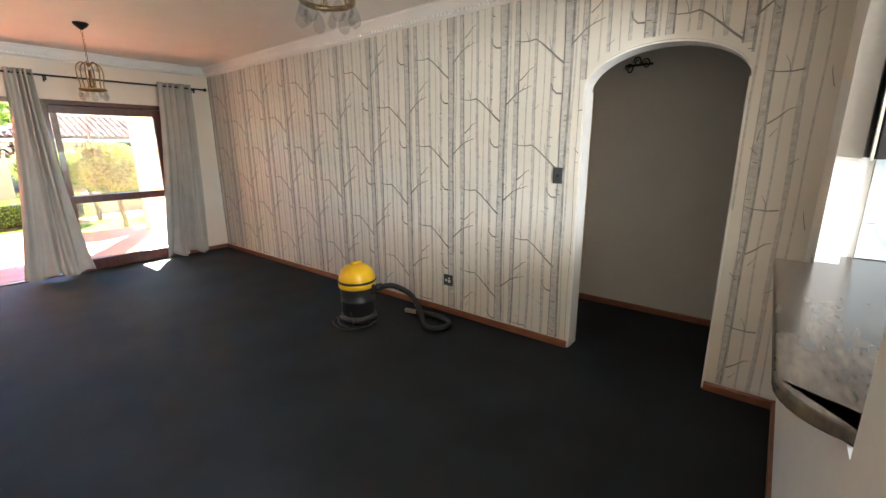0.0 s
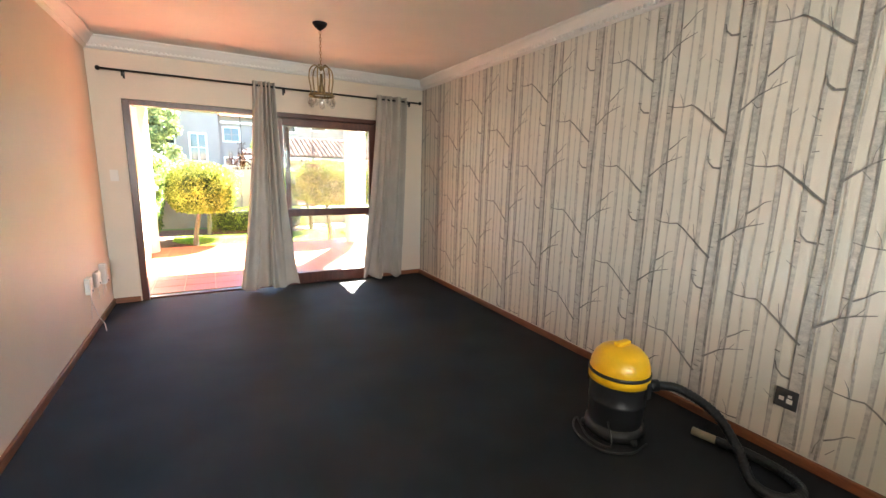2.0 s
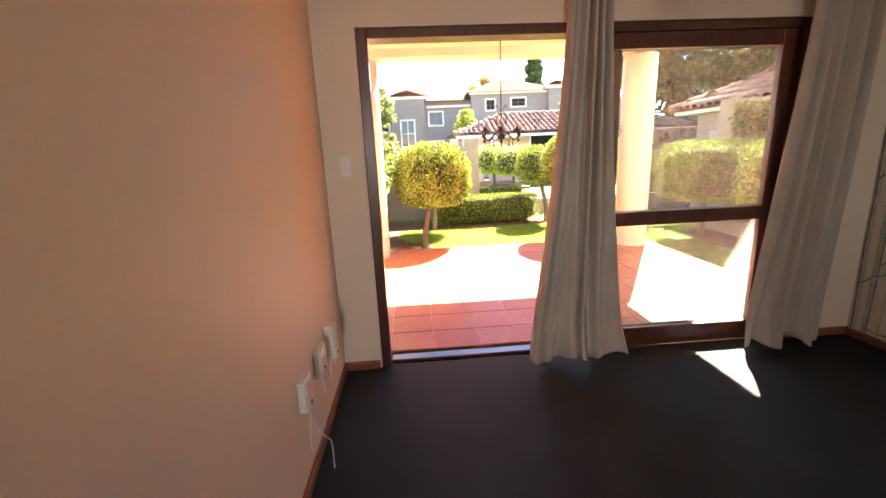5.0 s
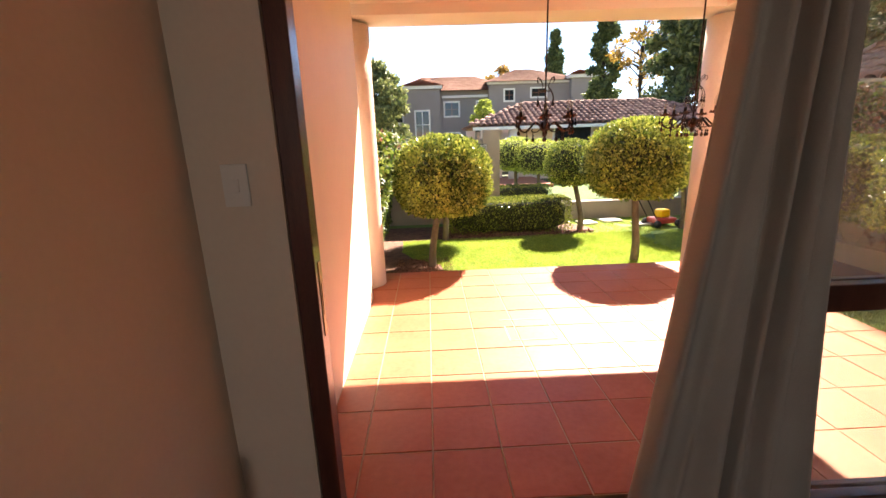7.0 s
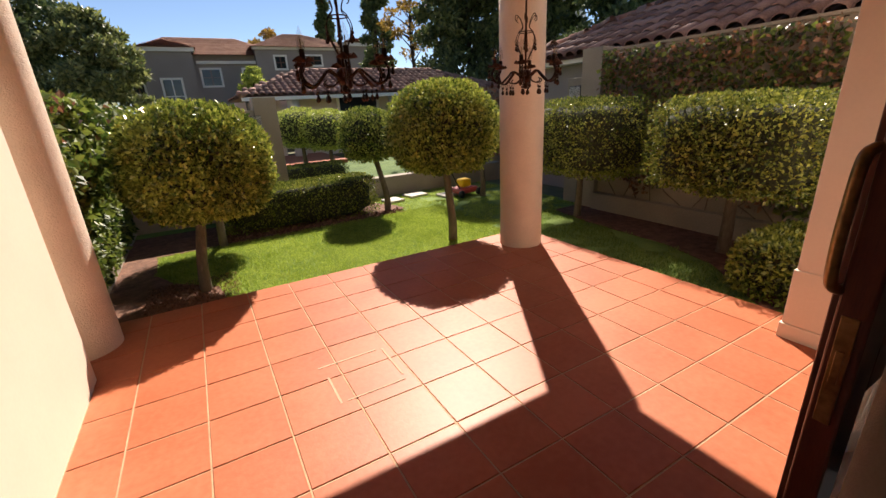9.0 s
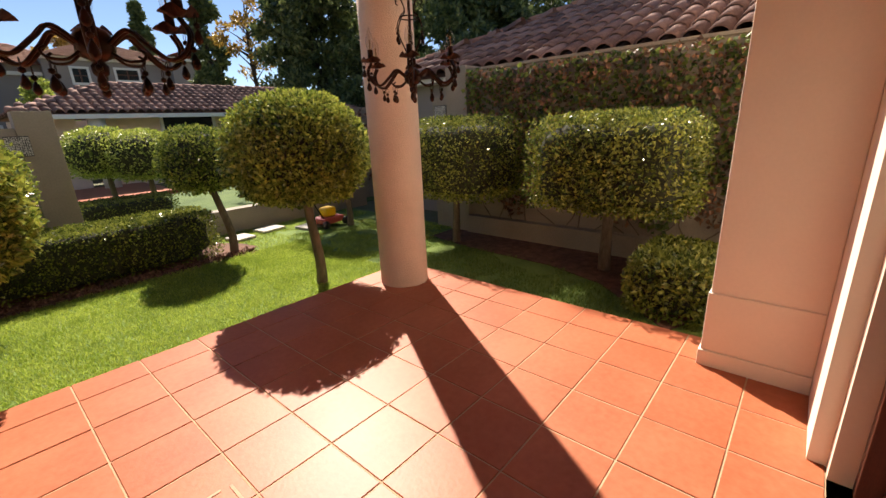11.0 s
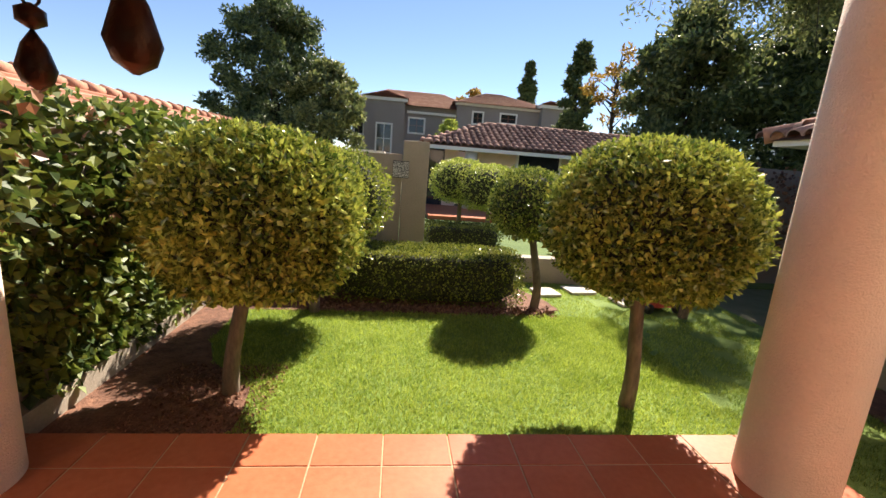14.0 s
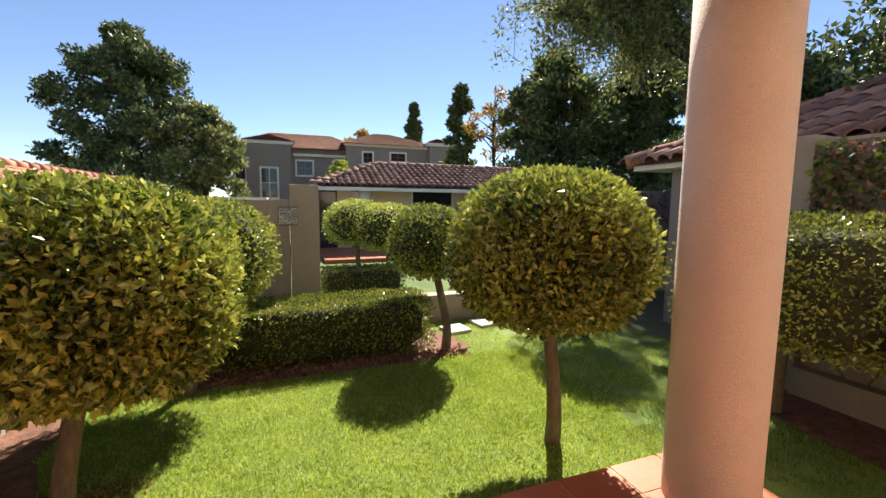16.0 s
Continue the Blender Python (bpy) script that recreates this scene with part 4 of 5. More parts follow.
# ---- the patio chandeliers ----
def chandelier(at, top):
    c = thing("chandelier", "dark bronze candle chandelier with hanging teardrops", "chandelier", at, "patio chandeliers")
    part("stem", tube([(0, 0, 0.05), (0, 0, top)], 0.0055, 8), M_BRONZE, c, "", True)
    part("hub", lathe([(0.004, -0.045), (0.014, -0.035), (0.016, -0.02), (0.01, -0.012), (0.026, -0.004), (0.034, 0.008), (0.034, 0.035), (0.028, 0.045), (0.012, 0.055)], 20), M_BRONZE, c, "", True)
    part("ceiling_rose", lathe([(0.008, top - 0.05), (0.03, top - 0.04), (0.045, top - 0.012), (0.046, top)], 20), M_BRONZE, c, "", True)
    n = 6
    for k in range(n):
        a = 2 * math.pi * k / n + 0.3
        cs, sn = math.cos(a), math.sin(a)

        def at_(r, z, t=0.0):
            return (r * cs - t * sn, r * sn + t * cs, z)

        for j in (-0.006, 0.006):
            part("arm", tube(arc([at_(0.03, 0.02, j), at_(0.07, 0.045, j), at_(0.1, 0.02, j), at_(0.14, -0.012, j), at_(0.175, 0.0, j), at_(0.19, 0.035, j), at_(0.175, 0.065, j)], 7), 0.0042, 6), M_BRONZE, c, "", True)
        part("lower_scroll", tube(arc([at_(0.03, 0.005), at_(0.055, -0.012), at_(0.085, -0.012), at_(0.095, 0.0), at_(0.085, 0.008)], 5), 0.003, 6), M_BRONZE, c, "", True)
        part("upper_scroll", tube(arc([at_(0.008, 0.09), at_(0.03, 0.13), at_(0.055, 0.19), at_(0.04, 0.235), at_(0.02, 0.26), at_(0.035, 0.3), at_(0.055, 0.315), at_(0.06, 0.295), at_(0.05, 0.285)], 6), 0.0022, 5), M_BRONZE, c, "", True)
        petal = bmesh.new()
        ring0, ring1 = [], []
        cx, cy, cz = at_(0.175, 0.068)
        for q in range(24):
            t = 2 * math.pi * q / 24
            wob = 0.034 + 0.006 * math.cos(4 * t)
            ring0.append(petal.verts.new((cx + 0.011 * math.cos(t), cy + 0.011 * math.sin(t), cz)))
            ring1.append(petal.verts.new((cx + wob * math.cos(t), cy + wob * math.sin(t), cz + 0.012 - 0.008 * math.cos(4 * t))))
        for q in range(24):
            petal.faces.new((ring0[q], ring0[(q + 1) % 24], ring1[(q + 1) % 24], ring1[q]))
        petal.faces.new(ring0)
        pan = part("drip_pan", petal, M_RUST, c, "rusty petal-shaped drip pan", True)
        pan.modifiers.new("thickness", "SOLIDIFY").thickness = 0.002
        part("candle_sleeve", lathe([(0.0105, 0.07), (0.0105, 0.112), (0.008, 0.113)], 12, (cx, cy, cz - 0.068)), M_BRONZE, c, "", True)
        part("bulb", lathe([(0.006, 0.112), (0.013, 0.125), (0.0155, 0.14), (0.012, 0.158), (0.006, 0.175), (0.001, 0.19)], 14, (cx, cy, cz - 0.068)), M_BULB, c, "clear candle bulb", True)
        part("filament", tube([(cx, cy, cz + 0.046), (cx, cy, cz + 0.078)], 0.0022, 6), M_BRASS, c)
        for r, z, size in ((0.19, 0.03, 0.034), (0.13, -0.014, 0.028), (0.085, -0.012, 0.034), (0.055, 0.2, 0.026), (0.205, 0.075, 0.03)):
            x, y, zz = at_(r, z)
            part("link", tube([(x, y + 0.007 * math.cos(t), zz - 0.011 + 0.009 * math.sin(t)) for t in [2 * math.pi * q / 10 for q in range(11)]], 0.0009, 4), M_BRONZE, c, "", True)
            part("bead", lathe([(0.001, 0.006), (0.006, 0.003), (0.006, -0.003), (0.001, -0.006)], 8, (x, y, zz - 0.024)), M_BRONZE, c, "", True)
            part("teardrop", drop((x, y, zz - 0.03), size), M_BRONZE, c, "dark faceted teardrop", True)
    part("collar", tube([(0.038 * math.cos(t), 0.038 * math.sin(t), 0.235) for t in [2 * math.pi * q / 16 for q in range(17)]], 0.0025, 5), M_BRONZE, c, "", True)
    return c


CH = chandelier((0.83, 8.47, 1.495), 2.62 - 1.495)
copy_thing(CH, pose(1.88, 8.6, 1.495, 0, 0, 25))


# ---- planting ----
def clipped_tree(label, trunk_at, centre, half, power, flat, n, seed, bend=0.0, material=None, leaf=0.038, radius=0.042):
    tx, ty = trunk_at
    cx, cy, cz = centre
    t = thing("topiary_tree", label, "topiary tree", (tx, ty, -0.1), "clipped garden trees")
    top = (cx - tx, cy - ty, cz + 0.1)
    line = arc([(0, 0, -0.03), (0.01 + bend * 0.3, 0, 0.25), (top[0] * 0.35 + bend, top[1] * 0.35, top[2] * 0.6), top], 8)
    part("trunk", tube(line, radius * 1.25, 14, taper=radius * 0.8), M_BARK, t, "", True)
    rng = np.random.default_rng(seed)
    for k in range(5):
        a = k * 1.26 + seed
        part("limb", tube(arc([(top[0] * 0.5, top[1] * 0.5, top[2] - half[2] * 0.9), (top[0] + half[0] * 0.35 * math.cos(a), top[1] + half[1] * 0.35 * math.sin(a), top[2] - half[2] * 0.3), (top[0] + half[0] * 0.7 * math.cos(a), top[1] + half[1] * 0.7 * math.sin(a), top[2] + half[2] * 0.1)], 5), radius * 0.45, 7, taper=0.008), M_BARK, t, "", True)
    # Solid dark core paints the shade behind gaps in the crown.
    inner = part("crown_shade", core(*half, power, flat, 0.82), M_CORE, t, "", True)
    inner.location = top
    p, nn = shell(rng, n, *half, power, flat)
    bumps = np.array([noise.noise(Vector(q) * 6 + Vector((seed, 0, 0))) for q in p])
    p = p * (rng.uniform(0.8, 1.02, (n, 1)) + 0.06 * bumps[:, None]) + top
    lift = nn.copy()
    lift[:, 2] += 0.35
    leaves("crown", p, lift, leaf, leaf * 0.55, material or M_TOPIARY, t, 0.55, seed)
    return t


clipped_tree("ball-clipped topiary tree with small glossy leaves at the patio edge", (0.07, 10.85), (0.24, 10.93, 1.0), (0.6, 0.58, 0.52), 2.3, 0.75, 27000, 1, 0.03, leaf=0.045)
clipped_tree("round ball-clipped topiary tree with a slim trunk on the lawn", (2.65, 10.75), (2.6, 10.79, 1.14), (0.62, 0.6, 0.5), 2.15, 0.8, 28000, 2, -0.02, leaf=0.041)
clipped_tree("smaller ball-clipped topiary tree beside the low hedge", (2.64, 12.69), (2.47, 12.76, 1.02), (0.43, 0.43, 0.41), 2.2, 0.8, 8000, 3, -0.02)
clipped_tree("flat-topped box-clipped tree in the shady bed", (4.48, 10.55), (4.45, 10.45, 0.9), (0.55, 0.7, 0.48), 6, 0.75, 16000, 4, material=M_HEDGE, leaf=0.032)
clipped_tree("flat-topped box-clipped tree against the ivy wall", (4.48, 8.7), (4.38, 8.64, 0.9), (0.5, 0.69, 0.45), 6, 0.7, 19000, 5, radius=0.05, material=M_HEDGE)
clipped_tree("ball-clipped topiary tree near the lawn mower", (4.33, 12.52), (4.25, 12.55, 1.0), (0.5, 0.5, 0.45), 2.3, 0.8, 7000, 6)
clipped_tree("ball-clipped topiary tree standing behind the patio-edge tree", (0.3, 12.3), (0.42, 12.35, 1.02), (0.58, 0.5, 0.44), 2.3, 0.8, 10000, 7)


def hedge(label, x0, x1, y0, y1, h, n, seed, z0=-0.1, material=None, leaf=0.03, name="clipped_hedge", category="hedge", power=7, rz=0):
    t = thing(name, label, category, ((x0 + x1) / 2, (y0 + y1) / 2, z0), rz=rz)
    half = ((x1 - x0) / 2, (y1 - y0) / 2, h / 2)
    rng = np.random.default_rng(seed)
    # Dark filling gives the hedge its inner shade by colour.
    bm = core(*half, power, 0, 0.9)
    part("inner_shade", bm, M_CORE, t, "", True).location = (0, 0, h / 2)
    # even spread over the box sides and its top
    u = rng.uniform(-1, 1, (n, 3))
    area = np.array([half[1] * half[2], half[0] * half[2], half[0] * half[1]])
    ax = rng.choice(3, n, p=area / area.sum())
    sg = np.where(rng.uniform(size=n) < 0.5, -1.0, 1.0)
    sg[ax == 2] = 1.0
    u[np.arange(n), ax] = sg
    r = (np.abs(u) ** power).sum(1) ** (-1 / power)
    p = u * np.minimum(1, r * 1.08)[:, None] * half
    nn = np.zeros((n, 3))
    nn[np.arange(n), ax] = sg
    p = p * rng.uniform(0.9, 1.0, (n, 1))
    p[:, 2] += 0.02 * np.array([noise.noise(Vector(q) * 3.5) for q in p]) + h / 2
    nn[:, 2] += 0.35
    leaves("foliage", p, nn, leaf, leaf * 0.62, material or M_HEDGE, t, 0.5, seed)
    return t


hedge("low clipped box hedge beyond the lawn", 0.35, 2.5, 12.55, 13.3, 0.55, 15000, 11)
hedge("low clipped box hedge behind the gate pier", 1.5, 2.75, 14.7, 15.4, 0.55, 6000, 12)
hedge("tall clipped hedge behind the garden wall", -3.0, 0.9, 14.3, 15.0, 1.5, 9000, 13, leaf=0.04)
hedge("bright green low bush beside the patio pillar", 3.58, 4.5, 7.68, 8.25, 0.42, 8000, 14, material=M_HEDGE, leaf=0.042, name="low_bush", category="bush", power=5)
for k, (x, y, r) in enumerate(((2.2, 16.0, 0.58), (2.66, 15.6, 0.62))):
    clipped_tree("rounded neighbouring topiary shrub in the sun", (x, y), (x, y, 1.08 - 0.06 * k), (r, r, 0.42), 2.3, 0.8, 5000, 21 + k, material=M_BUSH, leaf=0.045)

# mulch line in front of the hedge
rngm = np.random.default_rng(8)
n = 2600
pts = np.column_stack([rngm.uniform(0.3, 2.8, n), rngm.normal(12.47, 0.07, n), np.full(n, -0.095)])
tagged(leaves("leaf_litter", pts, np.tile([0, 0, 0.4], (n, 1)), 0.035, 0.022, M_MULCH, None, 0.3, 5), "dry reddish leaf litter along the hedge foot", "leaf litter", kind="stuff")
n = 2200
pts = np.column_stack([rngm.uniform(-0.4, 0.35, n), rngm.uniform(10.35, 11.2, n), np.full(n, -0.096)])
tagged(leaves("leaf_litter", pts, np.tile([0, 0, 0.4], (n, 1)), 0.025, 0.012, M_MULCH, None, 0.3, 6), "dry twigs and leaves on the soil", "leaf litter", kind="stuff")


# ---- garden walls and climbers ----
def ivy(name, n, origin, du, dv, out, material, seed, label, test, leaf=0.058, bulge=0.1):
    rng = np.random.default_rng(seed)
    uv = rng.uniform(0, 1, (n * 2, 2))
    uv = np.array([q for q in uv if test(*q, rng)])[:n]
    o, du, dv, out = (np.array(q, float) for q in (origin, du, dv, out))
    p = o + uv[:, :1] * du + uv[:, 1:] * dv + out * rng.uniform(0.02, 1, (len(uv), 1)) ** 0.7 * (0.05 + bulge * np.clip(uv[:, 1:] * 1.6 - 0.25, 0, 1) * (0.7 + 0.5 * np.array([[noise.noise((a * 7, b * 5, seed))] for a, b in uv])))
    d = np.tile(out, (len(uv), 1)) * 0.45
    d[:, 2] -= 0.8
    return tagged(leaves(name, p, d, leaf, leaf * 0.85, material, None, 0.8, seed), label, "ivy", kind="stuff")


structure("garden_wall_west", boxes((-1.0, -0.78, 9.5, 15.0, -0.1, 1.5), (-0.78, -0.71, 10.15, 14.0, -0.1, 0.04)), M_GARDENWALL, "ivy-covered taupe garden wall", category="wall")
ivy("ivy", 12000, (-0.77, 10.1, -0.02), (0, 3.8, 0), (0, 0, 1.6), (1, 0, 0), M_IVY, 31, "glossy green ivy over the garden wall", lambda u, v, r: v > 0.05 + 0.22 * noise.noise((u * 9, 0, 3)) or u > 0.3, 0.07, 0.4)
ivy("autumn_creeper", 900, (-0.77, 10.1, 0.4), (0, 3.8, 0), (0, 0, 1.15), (1, 0, 0), M_IVYRED, 32, "reddish autumn leaves in the ivy", lambda u, v, r: True, 0.06, 0.4)
ivy("ivy", 500, (-0.98, 10.1, 1.5), (0, 4.5, 0), (0.25, 0, 0.04), (0.3, 0, 1), M_IVY, 33, "sunlit ivy over the wall top", lambda u, v, r: True)

RX = 5.05
wall_r = structure("garden_wall_east", boxes((RX, RX + 0.22, 7.16, 10.72, -0.1, 1.93), (RX - 0.12, RX, 7.16, 10.72, -0.1, 0.13)), M_GARDENWALL, "taupe plastered boundary wall under creeper", category="wall")
structure("coping", boxes((RX - 0.02, RX + 0.24, 7.16, 10.72, 1.93, 1.96)), M_GARDENWALL, "thin plastered wall coping", category="coping")
pier_r = structure("gate_pier_east", boxes((RX - 0.08, RX + 0.35, 10.72, 11.05, -0.1, 2.0), (RX - 0.02, RX + 0.3, 11.05, 11.35, -0.1, 1.66), bevel=0.006), M_GARDENWALL, "stepped taupe plaster wall pier", category="pier")
structure("facade_pier_east", boxes((4.62, RX, 7.16, 7.6, -0.1, 2.6), bevel=0.006), M_PATIOWALL, "pale plastered corner pier", category="pier")
ivy("ivy", 4600, (RX - 0.005, 7.7, 0.2), (0, 3.0, 0), (0, 0, 1.72), (-1, 0, 0), M_IVY, 34, "dark ivy over the boundary wall", lambda u, v, r: v > 0.12 + 0.3 * noise.noise((u * 6, 1, 0)), 0.06)
ivy("autumn_creeper", 3800, (RX - 0.005, 7.7, 0.2), (0, 3.0, 0), (0, 0, 1.72), (-1, 0, 0), M_IVYRED, 35, "brown and red autumn creeper on the wall", lambda u, v, r: v > 0.1 + 0.3 * noise.noise((u * 7, 2, 0)), 0.055)
vines = thing("creeper_stem", "bare twining creeper stems on the boundary wall", "creeper", (0, 0, 0))
rv = random.Random(5)
for k in range(14):
    y = 7.8 + k * 0.2
    line = [(RX - 0.012, y + rv.uniform(-0.1, 0.1) + 0.09 * q * rv.choice((-1, 1)), 0.13 + q * 0.2) for q in range(6)]
    part("stem", tube(arc(line, 4), 0.007, 5), M_BARK, vines, "", True)

YB = 13.68
structure("garden_wall_north", boxes((2.6, 5.6, YB, YB + 0.2, -0.12, 0.24), (-0.8, 0.86, YB + 0.02, YB + 0.2, -0.12, 1.46), (5.4, 9.0, YB + 0.6, YB + 0.8, -0.1, 1.7)), M_GARDENWALL, "low taupe garden wall", category="wall")
structure("coping_north", boxes((-0.8, 0.86, YB, YB + 0.22, 1.46, 1.49)), M_TRIMW, "pale wall capping", category="coping")
ivy("ivy", 1400, (5.4, YB + 0.59, 0.3), (3.4, 0, 0), (0, 0, 1.45), (0, -1, 0), M_IVYRED, 36, "brown creeper on the far wall", lambda u, v, r: True, 0.07)
structure("gate_pier_north", boxes((0.86, 1.085, YB, YB + 0.25, -0.1, 1.47), (1.09, 1.41, YB - 0.03, YB + 0.3, -0.1, 1.64), bevel=0.005), M_GARDENWALL, "two-step taupe plaster gate pier", category="pier")


def plaque(at, turn):
    p = thing("mosaic_plaque", "small square pebble mosaic plaque fixed on a plaster pier", "plaque", at)
    p.matrix_world = pose(*at, 0, 0, turn)
    part("backing", boxes((-0.1, 0.1, -0.014, -0.001, -0.105, 0.105), bevel=0.002), M_DARKPL, p)
    bm = bmesh.new()
    r = random.Random(3)
    for i in range(11):
        for j in range(11):
            x, z = -0.088 + i * 0.0176 + r.uniform(-0.003, 0.003), -0.088 + j * 0.0176 + r.uniform(-0.003, 0.003)
            w, h = r.uniform(0.004, 0.008), r.uniform(0.004, 0.008)
            box(bm, x - w, x + w, -0.019, -0.013, z - h, z + h)
    tagged(part("mosaic_chip", bm, M_MOSAIC, p), kind="stuff")
    return p


plaque((1.07, YB - 0.032, 1.285), 0)
plaque((RX - 0.022, 11.2, 1.45), -90)
for x, y, w in ((2.95, 13.2, 0.3), (3.45, 13.35, 0.36), (3.9, 12.95, 0.34)):
    s = boxes((-w / 2, w / 2, -0.15, 0.15, 0, 0.035), bevel=0.008)
    st = tagged(place(mesh_ob("stepping_stone", s, M_STONE), (x, y, -0.1), 8), "pale square stepping stone set in the lawn", "stepping stone", "stepping stones")

mower = thing("lawn_mower", "small red and yellow lawn mower parked on the grass", "lawn mower", (4.12, 12.78, -0.1), rz=10)
part("deck", boxes((-0.2, 0.2, -0.15, 0.15, 0.05, 0.15), bevel=0.03), M_REDPL, mower, "red deck")
part("engine", boxes((-0.1, 0.1, -0.09, 0.09, 0.15, 0.29), bevel=0.03), M_YELLOW, mower, "yellow engine cover")
for x in (-0.2, 0.2):
    for y in (-0.16, 0.16):
        part("wheel", tube([(x, y - 0.02, 0.06), (x, y + 0.02, 0.06)], 0.06, 16), M_BLACKPL, mower, "", True)
part("push_handle", tube(arc([(-0.2, -0.12, 0.15), (-0.45, -0.12, 0.55), (-0.5, 0, 0.6), (-0.45, 0.12, 0.55), (-0.2, 0.12, 0.15)], 5), 0.01, 7), M_IRON, mower, "", True)


# ---- neighbouring houses ----
def tile_mesh(w, length):
    """A half-round roof tile whose length lies along +y and rises in +z."""
    me = bpy.data.meshes.new("roof_tile")
    verts, faces = [], []
    for y, r, lift in ((0, 0.5, 0.03), (length, 0.44, 0.0)):
        for ring, th in ((1.0, 0.0), (0.82, 0.0)):
            for k in range(6):
                a = math.pi * k / 5
                verts.append((w * r * ring * math.cos(a), y, lift + w * 0.42 * ring * math.sin(a)))
    for k in range(5):
        faces += [(k, k + 1, 12 + k + 1, 12 + k), (6 + k + 1, 6 + k, k, k + 1)][:1] + [(k, 6 + k, 6 + k + 1, k + 1)]
    me.from_pydata(verts, [], faces)
    me.polygons.foreach_set("use_smooth", [True] * len(me.polygons))
    return me


def roof_plane(parent, origin, along, up, nu, nv, du, dv, keep, material, singles, name="roof_tile"):
    """Tiles on a sloping plane; the first 'singles' near the eave are parts, the rest one joined mesh."""
    along, up = Vector(along).normalized(), Vector(up).normalized()
    normal = along.cross(up)
    turn = Matrix((along, up, normal)).transposed().to_4x4()
    me = tile_mesh(du * 1.02, dv * 1.12)
    me.materials.append(material)
    verts = np.array([v.co[:] for v in me.vertices])
    faces = [list(f.vertices) for f in me.polygons]
    allv, allf = [], []
    made = 0
    for j in range(nv):
        for i in range(nu):
            if not keep(i * du, j * dv):
                continue
            at = Vector(origin) + along * (i * du) + up * (j * dv)
            m = Matrix.Translation(at) @ turn
            if made < singles:
                ob = new(name, me)
                ob.parent = parent
                ob.matrix_world = m
                made += 1
            else:
                w = verts @ np.array(m.to_3x3()).T + np.array(at)
                k = len(allv) * len(verts)
                allv.append(w)
                allf += [[q + k for q in f] for f in faces]
    if allv:
        ob = raw("roof_tiling", np.concatenate(allv).tolist(), allf, M_ROOFS if material is M_ROOF else material, parent, True)
        ob["kind"] = "stuff"


# the low tiled building behind the east wall
EX, EZ, EY, SL = 5.45, 1.97, 13.2, 0.42
nb = thing("neighbour_building", "low plastered building with a brown barrel-tiled hip roof", "house", (0, 0, 0))
part("wall", boxes((5.75, 13.0, 4.0, 12.7, -0.1, 1.95)), M_HOUSE, nb)
part("eave_board", boxes((5.5, 13.0, 4.0, 13.1, 1.9, 1.965)), M_TRIMW, nb, "pale eave board")
rise = 4.2
bm = bmesh.new()
quad = [(EX, 4.0, EZ - 0.01), (EX, EY, EZ - 0.01), (EX + rise, EY - rise, EZ + rise * SL - 0.01), (EX + rise, 4.0, EZ + rise * SL - 0.01)]
bm.faces.new([bm.verts.new(q) for q in reversed(quad)])
quad = [(EX, EY, EZ - 0.01), (13.0, EY, EZ - 0.01), (13.0, EY - rise, EZ + rise * SL - 0.01), (EX + rise, EY - rise, EZ + rise * SL - 0.01)]
bm.faces.new([bm.verts.new(q) for q in reversed(quad)])
part("roof_deck", bm, M_ROOFS, nb)
hyp = math.hypot(1, SL)
roof_plane(nb, (EX, EY, EZ), (0, -1, 0), (1, 0, SL), 40, 13, 0.21, 0.36, lambda u, v: u > v / hyp - 0.05 and u < 8.4, M_ROOF, 290)
roof_plane(nb, (13, EY, EZ), (-1, 0, 0), (0, -1, SL), 36, 13, 0.21, 0.36, lambda u, v: u < 7.55 - v / hyp, M_ROOFS, 0)
bm = bmesh.new()
for k in range(17):
    a = Vector((EX, EY, EZ + 0.05)).lerp(Vector((EX + rise, EY - rise, EZ + rise * SL + 0.05)), k / 17)
    b = Vector((EX, EY, EZ + 0.04)).lerp(Vector((EX + rise, EY - rise, EZ + rise * SL + 0.04)), (k + 1.1) / 17)
    tube([a, b], 0.1, 10, bm, taper=0.085)
for k in range(16):
    tube([(EX + rise, EY - rise - k * 0.36, EZ + rise * SL + 0.05), (EX + rise, EY - rise - (k + 1.1) * 0.36, EZ + rise * SL + 0.04)], 0.1, 10, bm, taper=0.085)
tagged(part("ridge_tile", bm, M_ROOFR, nb, "", True), kind="stuff")

# the low pavilion across the lawn
pv = thing("pavilion_house", "low plastered house with a brown barrel-tiled hip roof and glazed doors", "house", (0, 0, 0))
VY, VZ, VX0, VX1 = 21.6, 1.95, 1.75, 12.0
part("wall", boxes((3.5, 5.0, 22.6, 22.8, -0.1, VZ), (6.6, VX1, 22.6, 22.8, -0.1, VZ), (2.55, 3.0, 22.5, 22.8, -0.1, VZ), (5.0, 6.6, 22.6, 22.8, -0.1, 0.75)), M_RENDERW, pv)
part("side_wall", boxes((2.0, VX1, 27.0, 27.2, -0.1, VZ)), M_RENDERW, pv)
part("terrace", boxes((1.9, 4.2, 19.5, 22.6, -0.1, 0.0)), M_TERRA, pv, "terracotta tiled terrace")
for x in (3.35, 7.0):
    part("veranda_column", lathe([(0.2, -0.1), (0.2, VZ)], 20, (x, 22.0, 0)), M_TRIMW, pv, "white round column", True)
w = part("glazed_door", boxes((1.95, 2.0, 22.55, 22.6, 0, VZ), (2.5, 2.55, 22.55, 22.6, 0, VZ), (2.0, 2.5, 22.55, 22.6, 1.0, 1.06)), M_DARKPL, pv)
